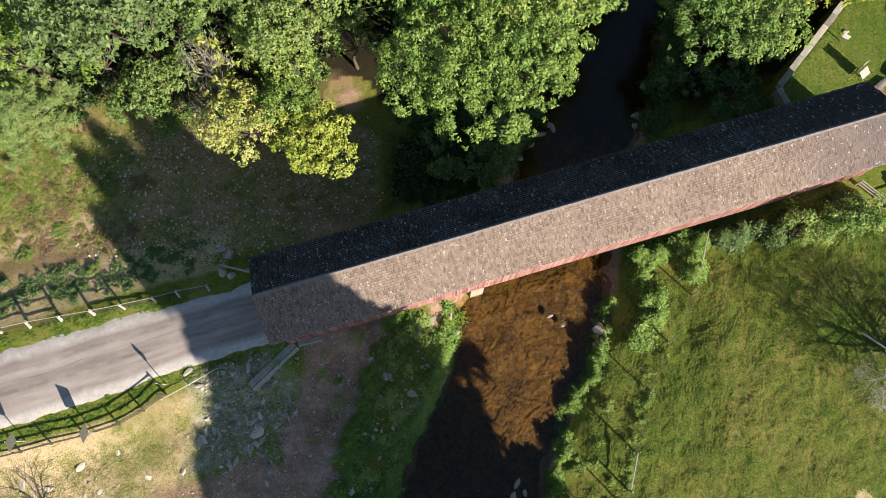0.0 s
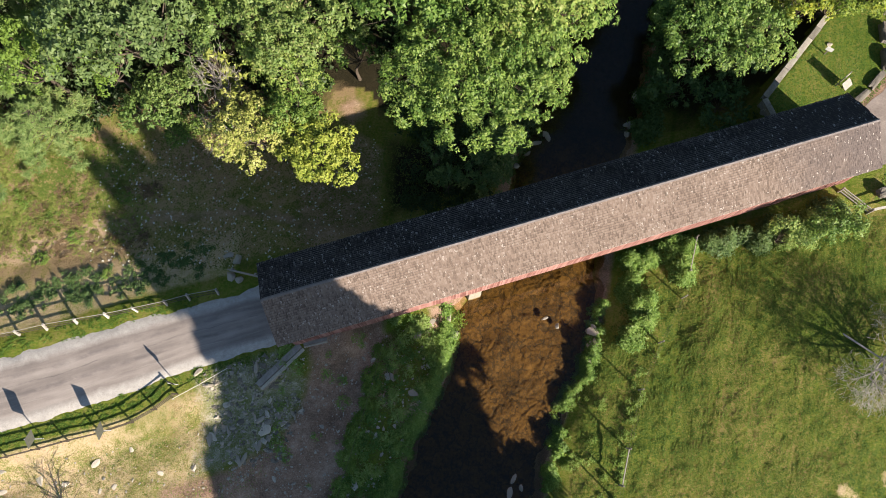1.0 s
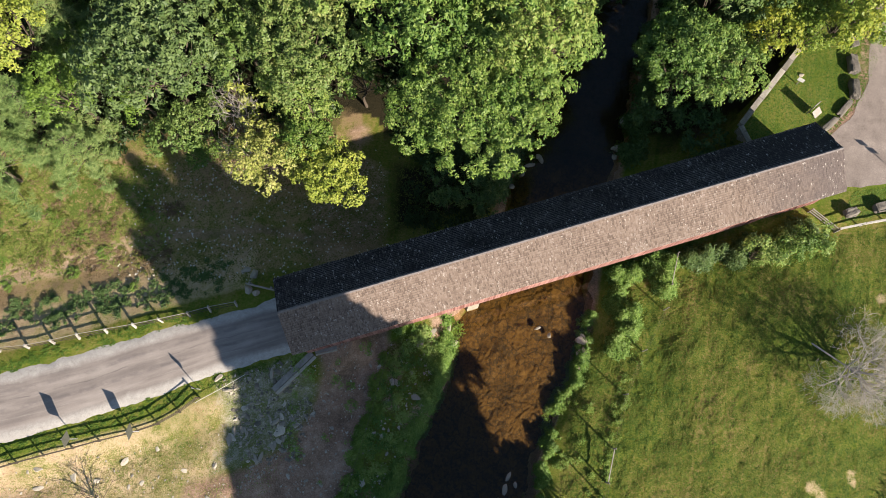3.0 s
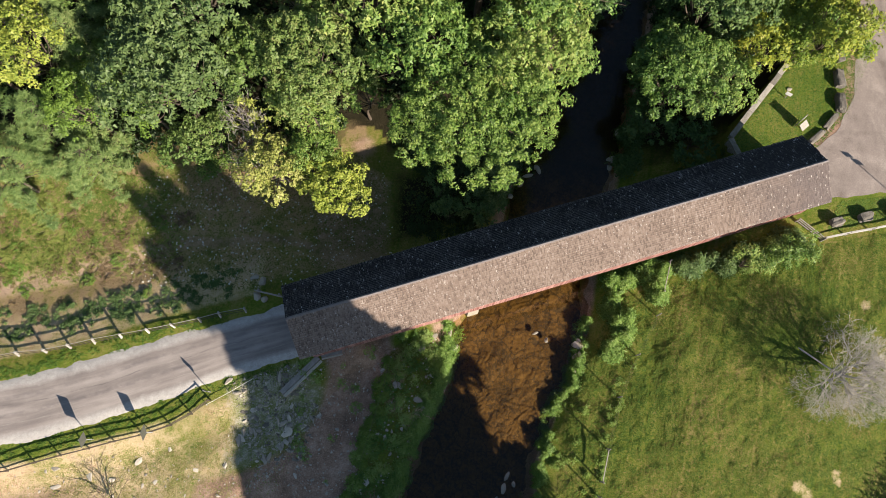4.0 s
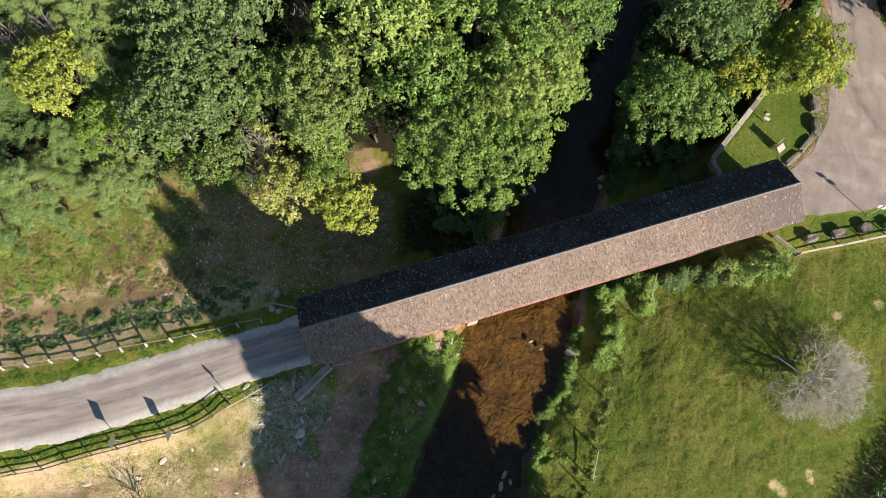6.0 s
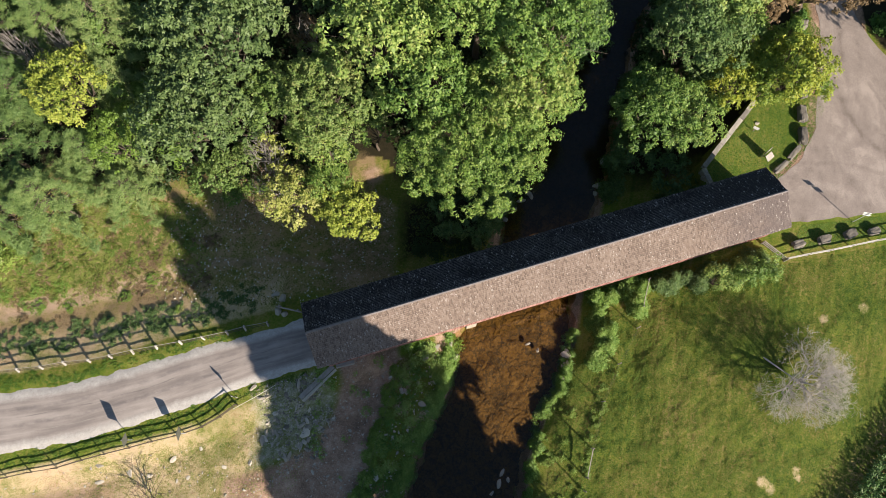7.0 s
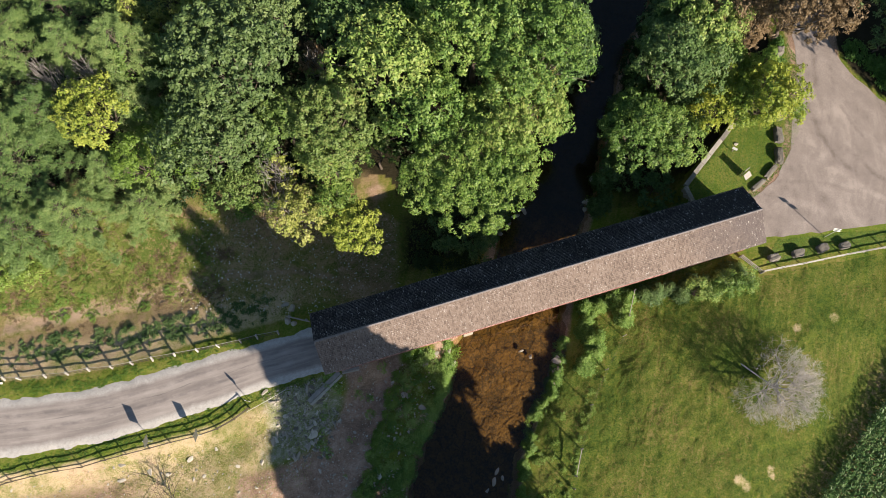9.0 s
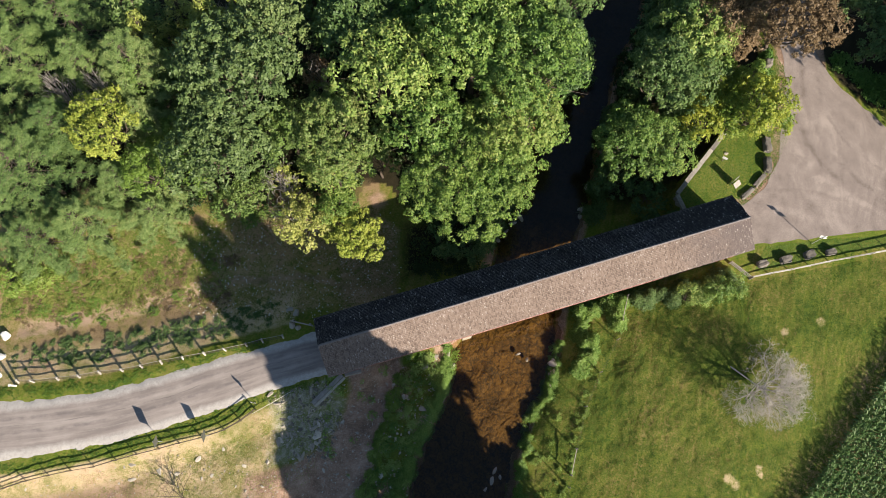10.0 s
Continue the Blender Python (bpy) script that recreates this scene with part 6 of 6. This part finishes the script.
diamond_sign(-31.1, -1.1, 2.8, 0, "grey-backed diamond warning sign on a post at the roadside", 0.74)
diamond_sign(-26.0, -0.5, 2.8, 2, "grey-backed diamond warning sign on a post at the roadside", 0.74)
diamond_sign(-20.95, 3.05, 2.3, 62, "narrow grey sign on a post near the fence end", 0.5)


def double_sign(x, y, h, turn):
    t = thing("route_sign", pose(x, y, float(ground_z(x, y)), 0, 0, turn), "two white sign plates on one tall post", "road sign")
    part("post", box_bm([((0, 0, h / 2 - 0.05), (0.06, 0.06, h + 0.1))], 0.008), STEEL, t)
    part("panel", box_bm([((0.05, 0.1, h - 0.25), (0.015, 0.75, 0.42))], 0.004), WHITE_PANEL, t)
    part("panel", box_bm([((0.05, -0.1, h - 0.75), (0.015, 0.75, 0.42))], 0.004), WHITE_PANEL, t)
    return t


double_sign(43.6, 21.4, 3.25, 79)


# ---- loose stones and yard things ----
def boulder(x, y, size, label, turn=0, name="boulder", material=STONE, group="", seed=0, sink=0.25, level=None, category="stone"):
    """A weathered stone: a rounded block with broken faces."""
    rng = random.Random(seed)
    bm = bmesh.new()
    bmesh.ops.create_icosphere(bm, subdivisions=2, radius=0.5)
    cuts = [Vector((rng.gauss(0, 1), rng.gauss(0, 1), rng.gauss(0, 0.8))).normalized() for _ in range(7)]
    for v in bm.verts:
        c = v.co.copy()
        for n in cuts:
            k = c.dot(n)
            if k > 0.27:
                c -= n * (k - 0.27) * 0.92
        v.co = Vector([a * b for a, b in zip(c * (1 + rng.uniform(-0.05, 0.05)), size)])
    me = bpy.data.meshes.new(name)
    bm.to_mesh(me)
    bm.free()
    me.materials.append(material)
    ob = new(name, me)
    z = (float(ground_z(x, y)) if level is None else level) + size[2] * (0.42 - sink)
    ob.matrix_world = pose(x, y, z, rng.uniform(-8, 8), rng.uniform(-8, 8), turn)
    return tagged(ob, label, category, group)


def kerb_block(x, y, size, turn, label, material=CONCRETE, seed=0):
    """A rough quarried block: a squared stone with bulging, chipped faces."""
    rng = random.Random(seed)
    bm = bmesh.new()
    bmesh.ops.create_cube(bm, size=1)
    bmesh.ops.subdivide_edges(bm, edges=list(bm.edges), cuts=4, use_grid_fill=True)
    shift = Vector((seed * 3.7, seed * 1.3, 0))
    for v in bm.verts:
        c = v.co.copy()
        r = (abs(c.x * 2) ** 5 + abs(c.y * 2) ** 5 + abs(c.z * 2) ** 5) ** 0.2
        c = c / max(r, 1e-6) * max(abs(c.x), abs(c.y), abs(c.z)) * 2
        c *= 1 + 0.3 * noise.noise(c * 2.4 + shift) + rng.uniform(-0.02, 0.02)
        v.co = Vector([a * b for a, b in zip(c, size)])
    me = bpy.data.meshes.new("stone_block")
    bm.to_mesh(me)
    bm.free()
    me.materials.append(material)
    ob = new("stone_block", me)
    ob.matrix_world = pose(x, y, size[2] / 2 - 0.12, rng.uniform(-4, 4), rng.uniform(-4, 4), turn)
    return tagged(ob, label, "stone block", "blocks round the yard")


for k, (x, y, ln, w, h, turn) in enumerate([(39.5, 33.7, 1.9, 0.9, 0.8, 88), (39.3, 31.2, 1.9, 0.9, 0.8, 84), (38.2, 29.2, 2.0, 0.55, 0.45, 48), (36.6, 27.6, 2.0, 0.55, 0.45, 40), (39.9, 36.2, 1.2, 0.8, 0.7, 92), (40.6, 44.4, 1.0, 1.0, 1.3, 0)]):
    kerb_block(x, y, (ln, w, h), turn, "mossy grey stone block at the edge of the yard", BLOCK, 50 + k)


for k, (x, y, ln, w, turn) in enumerate([(37.4, 18.9, 1.4, 1.0, 20), (40.2, 19.4, 1.5, 0.95, 12), (43.0, 20.0, 1.4, 1.05, 25), (45.6, 20.3, 1.4, 0.9, 15)]):
    ob = kerb_block(x, y, (ln * 0.92, w * 0.85, 0.7), turn, "rough grey stone block set on the grass verge", BLOCK, 80 + k)
    ob["group"] = "stone blocks on the verge"


def notice_board(x, y, turn):
    t = thing("notice_board", pose(x, y, float(ground_z(x, y)), 0, 0, turn), "tall white notice board with a slanted grey panel in the yard", "notice board")
    for sx in (-0.36, 0.36):
        part("leg", box_bm([((sx, 0, 0.8), (0.09, 0.09, 1.8))], 0.01), OLD_WOOD, t)
    part("frame", box_bm([((0, 0, 0.98), (0.62, 0.06, 1.3))], 0.01), OLD_WOOD, t)
    part("panel", box_bm([((0, -0.042, 0.98), (0.54, 0.02, 1.2))], 0.004), WHITE_PANEL, t, "white printed panel")
    bm = bmesh.new()
    bmesh.ops.create_cube(bm, size=1, matrix=pose(-0.05, -0.55, 0.72, 32, 0, 0) @ Matrix.Diagonal((0.95, 0.7, 0.05, 1)))
    part("slanted_panel", bm, OLD_WOOD, t, "slanted weathered grey panel")
    part("stand", box_bm([((-0.05, -0.55, 0.32), (0.14, 0.14, 0.74))], 0.01), OLD_WOOD, t)
    return t


notice_board(34.9, 29.0, 40)
t = thing("small_sign", pose(34.0, 31.8, float(ground_z(34.0, 31.8)), 0, 0, -30), "small white sign on a short post in the grass", "sign")
part("post", box_bm([((0, 0, 0.5), (0.09, 0.09, 1.1))], 0.01), OLD_WOOD, t)
part("panel", box_bm([((0, -0.06, 0.95), (0.6, 0.04, 0.5))], 0.006), WHITE_PANEL, t)
boulder(34.6, 32.7, (0.7, 0.5, 0.4), "small pale stone in the yard grass", 20, "stone", PALE_STONE, "", 77)

STONES = [(0.9, 7.5, 1.5, 1.1, 30), (13.2, 7.7, 1.9, 1.1, 150), (13.0, 6.4, 1.3, 1.2, 60), (9.9, 25.8, 1.5, 0.7, 100), (6.3, 23.7, 1.0, 0.8, 30), (6.9, 24.6, 1.1, 0.7, 70), (5.7, 22.9, 0.9, 0.8, 10), (17.6, 27.0, 1.3, 0.9, 60), (17.2, 26.1, 1.0, 0.8, 100), (9.0, 8.9, 0.9, 0.4, 20), (10.1, 8.2, 0.8, 0.6, 70), (1.1, 7.4, 1.2, 0.9, 40), (0.6, 9.0, 1.3, 0.8, 100), (13.4, 8.0, 1.2, 0.8, 120), (13.3, 6.6, 1.4, 0.9, 80), (12.7, 5.2, 1.0, 0.7, 100),
          (6.0, -4.6, 1.3, 0.6, 60), (5.7, -5.5, 1.5, 0.7, 75), (6.6, -5.2, 0.8, 0.5, 110), (8.8, 25.3, 1.4, 0.6, 10), (8.0, 24.2, 1.0, 0.5, 30), (9.6, 26.2, 0.8, 0.6, 60), (4.9, -6.6, 0.8, 0.5, 50), (17.3, 27.0, 0.9, 0.7, 20), (18.4, 30.0, 1.1, 0.8, 60), (7.0, 23.0, 0.9, 0.8, 70)]
for k, (x, y, sx, sy, turn) in enumerate(STONES):
    lv = max(float(ground_z(x, y)), WATER_Z - 0.05)
    boulder(x, y, (sx * 0.9, sy * 0.85, 0.42), "pale stone lying at the creek's edge", turn, "creek_stone", PALE_STONE if k < 2 else STONE, "stones in the creek", 200 + k, 0.25, lv)
rng = random.Random(12)
for k in range(46):
    x, y = rng.uniform(-20, -11.6), rng.uniform(-3.4, 4.6)
    s = rng.choice((0.25, 0.3, 0.4, 0.5, 0.8))
    if float(away(np.array(x), np.array(y), GRAVEL_SLOPE)) < 0.3:
        boulder(x, y, (s * 1.5, s * 0.6, s * 0.35), "flat grey stone on the rubble slope", rng.uniform(0, 180), "slope_stone", STONE, "stones on the rubble slope", 300 + k)
for k, (x, y, s) in enumerate([(-13.0, 0.0, 0.8), (-14.3, -0.6, 1.2), (-13.9, 1.8, 0.6), (-14.1, 0.7, 0.6), (-18.2, -1.0, 0.8), (-17.2, 1.5, 0.7), (-16.2, 0.0, 0.5), (-13.2, -1.2, 0.4), (-13.5, -4.3, 0.5), (-16.7, -3.0, 0.4), (-29.5, -4.6, 0.8), (-27.2, -3.0, 0.7), (-24.5, -1.9, 0.6), (-31.5, -4.2, 0.9), (-22.0, -3.8, 0.5), (-34.5, -5.2, 0.8), (-25.6, -4.8, 0.5)]):
    boulder(x, y, (s * 1.4, s * 0.8, s * 0.2), "pale stone bedded in the dry slope", k * 37, "slope_stone", PALE_STONE, "stones on the rubble slope", 400 + k)


for k, (x, y, s) in enumerate([(-17.8, 13.8, 0.9), (-17.0, 13.3, 1.1), (-17.4, 11.9, 1.0), (-16.6, 11.5, 0.8)]):
    boulder(x, y, (s * 1.2, s * 0.9, s * 0.5), "dark grey stone heaped by the bridge corner", 20 + k * 43, "corner_stone", STONE, "stones by the bridge corner", 470 + k)
for k, (x, y, s) in enumerate([(-2.1, 7.3, 1.3), (-2.8, 4.6, 0.9), (-4.1, 3.7, 1.0), (-2.5, 2.5, 1.4), (-7.1, -2.4, 0.7), (-5.0, -2.5, 0.6), (-3.3, -1.4, 0.8), (-2.8, -0.4, 0.6), (-1.1, 6.3, 0.9), (-1.9, 1.8, 0.8), (-5.8, 5.1, 0.6), (-0.9, 8.4, 1.1), (-3.4, 6.6, 0.7)]):
    boulder(x, y, (s * 0.95, s * 0.55, s * 0.13), "flat grey rock showing through the bank", 60 + k * 31, "bank_rock", STONE, "rocks on the low bank", 450 + k)


def spread_over(poly, n, rng):
    p = np.array(poly)
    x, y = rng.uniform(p[:, 0].min(), p[:, 0].max(), n), rng.uniform(p[:, 1].min(), p[:, 1].max(), n)
    keep = away(x, y, poly) < 0
    return x[keep], y[keep]


def litter(name, poly, n, size, material, label, seed, category="leaf litter"):
    """Many small leaves lying on the ground."""
    rng = np.random.default_rng(seed)
    x, y = spread_over(poly, n, rng)
    c = np.stack([x, y, ground_z(x, y) + 0.05], 1)
    v, f = leaves(rng, c, np.tile((0.0, 0.0, 1.0), (len(c), 1)), size, 0.9, 0.25)
    return tagged(new(name, mesh_of(name, v, f, material)), label, category, kind="stuff")


CHIP_F = np.array([(0, 1, 5), (1, 2, 5), (2, 3, 5), (3, 4, 5), (4, 0, 5), (1, 0, 6), (2, 1, 6), (3, 2, 6), (4, 3, 6), (0, 4, 6)])


def chips(name, poly, n, size, material, label, seed):
    """Many small broken stones: uneven five-sided lumps half sunk in the ground."""
    rng = np.random.default_rng(seed)
    x, y = spread_over(poly, n, rng)
    n = len(x)
    big = size * rng.lognormal(-0.25, 0.5, n)
    turn = rng.uniform(0, 2 * np.pi, n)
    ring = turn[:, None] + np.arange(5) * 2 * np.pi / 5 + rng.normal(0, 0.2, (n, 5))
    rad = big[:, None] * rng.uniform(0.35, 0.65, (n, 5))
    u, w = np.cos(ring) * rad, np.sin(ring) * rad * 0.65
    ca, sa = np.cos(turn)[:, None], np.sin(turn)[:, None]
    v = np.zeros((n, 7, 3))
    v[:, :5, 0], v[:, :5, 1] = u * ca - w * sa, u * sa + w * ca
    v[:, :5, 2] = rng.uniform(0.02, 0.14, (n, 5)) * big[:, None]
    v[:, 5] = np.stack([rng.normal(0, 0.14, n) * big, rng.normal(0, 0.14, n) * big, rng.uniform(0.16, 0.34, n) * big], 1)
    v[:, 6, 2] = -0.2 * big
    v += np.stack([x, y, ground_z(x, y) + 0.02], 1)[:, None]
    f = (CHIP_F[None] + (np.arange(n) * 7)[:, None, None]).reshape(-1, 3)
    return tagged(new(name, mesh_of(name, v.reshape(-1, 3), f, material)), label, "rubble", kind="stuff")


litter("fallen_leaves", [(-30, 13), (-30, 24), (-18, 26), (-6, 26), (-4, 15), (-12, 12.5)], 900, 0.15, DRY_LEAF, "pale fallen leaves scattered over the shaded meadow", 501)
chips("rubble", [(-19.2, 3.9), (-13.2, 5.6), (-11.2, 1), (-13, -3), (-17, -3.5)], 560, 0.3, STONE, "loose grey rubble on the slope", 502)
chips("rubble", [(-50, -9), (-50, -6.4), (-24, -1.6), (-19, 1), (-18, -9)], 420, 0.2, PALE_STONE, "pale chips of stone on the dry slope", 503)
chips("rubble", [(-19.2, 3.9), (-13.2, 5.6), (-11.2, 1), (-12.5, -4), (-17, -4.5)], 520, 0.2, PALE_STONE, "pale chips of stone among the rubble", 506)
chips("path_stones", [(-11, 8), (-5, 8), (-9, -9), (-22, -9), (-13, -1)], 2100, 0.15, PALE_STONE, "small stones on the bare earth path", 504)
chips("bank_stones", [(-4.6, 7.5), (0.5, 9.5), (-1.5, 1.5), (-4.6, -9), (-9, -9)], 620, 0.25, PALE_STONE, "stones showing through the bank grass", 505)


# ---- small things by the road edges ----
t = thing("pipe_rail", Matrix(), "thin white pipe rail on short posts by the road end", "guard rail")
rail_pts = [(-21.2, 1.9), (-19.2, 3.0), (-17.0, 4.3)]
ob_of("pipe", *tubes([(*a, 0.3, *b, 0.3, 0.02, 0.02) for a, b in zip(rail_pts, rail_pts[1:])], 6), WHITE_WOOD, t)
for x, y in rail_pts:
    post_of("post", t, x, y, float(ground_z(x, y)) - 0.1, 0.42 - float(ground_z(x, y)), 0.07, OLD_WOOD, 30)
t = thing("guard_beam", pose(-16.1, 12.1, float(ground_z(-16.1, 12.1)), 0, 0, -13), "weathered timber guard beam on two short posts by the bridge corner", "guard rail")
for sx in (-1.0, 1.0):
    part("post", box_bm([((sx, 0, 0.35), (0.16, 0.16, 1.1))], 0.015), OLD_WOOD, t)
part("beam", box_bm([((0, -0.12, 0.7), (2.7, 0.1, 0.24))], 0.015), OLD_WOOD, t)
part("beam", box_bm([((0, -0.12, 0.32), (2.7, 0.1, 0.2))], 0.015), OLD_WOOD, t)
post_thing = thing("gate_post", pose(-48.2, 5.0, float(ground_z(-48.2, 5.0)), 0, 0, 5), "white painted fence corner post", "post")
part("shaft", box_bm([((0, 0, 0.65), (0.2, 0.2, 1.4))], 0.02), WHITE_WOOD, post_thing)
part("cap", box_bm([((0, 0, 1.38), (0.3, 0.3, 0.08))], 0.02), WHITE_WOOD, post_thing)
for k, (x, y, sx, sy, turn) in enumerate([(-50.9, 10.8, 1.7, 1.2, 10), (-50.8, 8.4, 1.2, 1.0, 40), (-50.6, 6.2, 1.2, 1.1, 20)]):
    boulder(x, y, (sx, sy, 0.9), "white painted boulder at the fence corner", turn, "white_boulder", WHITE_WOOD, "white boulders", 700 + k)
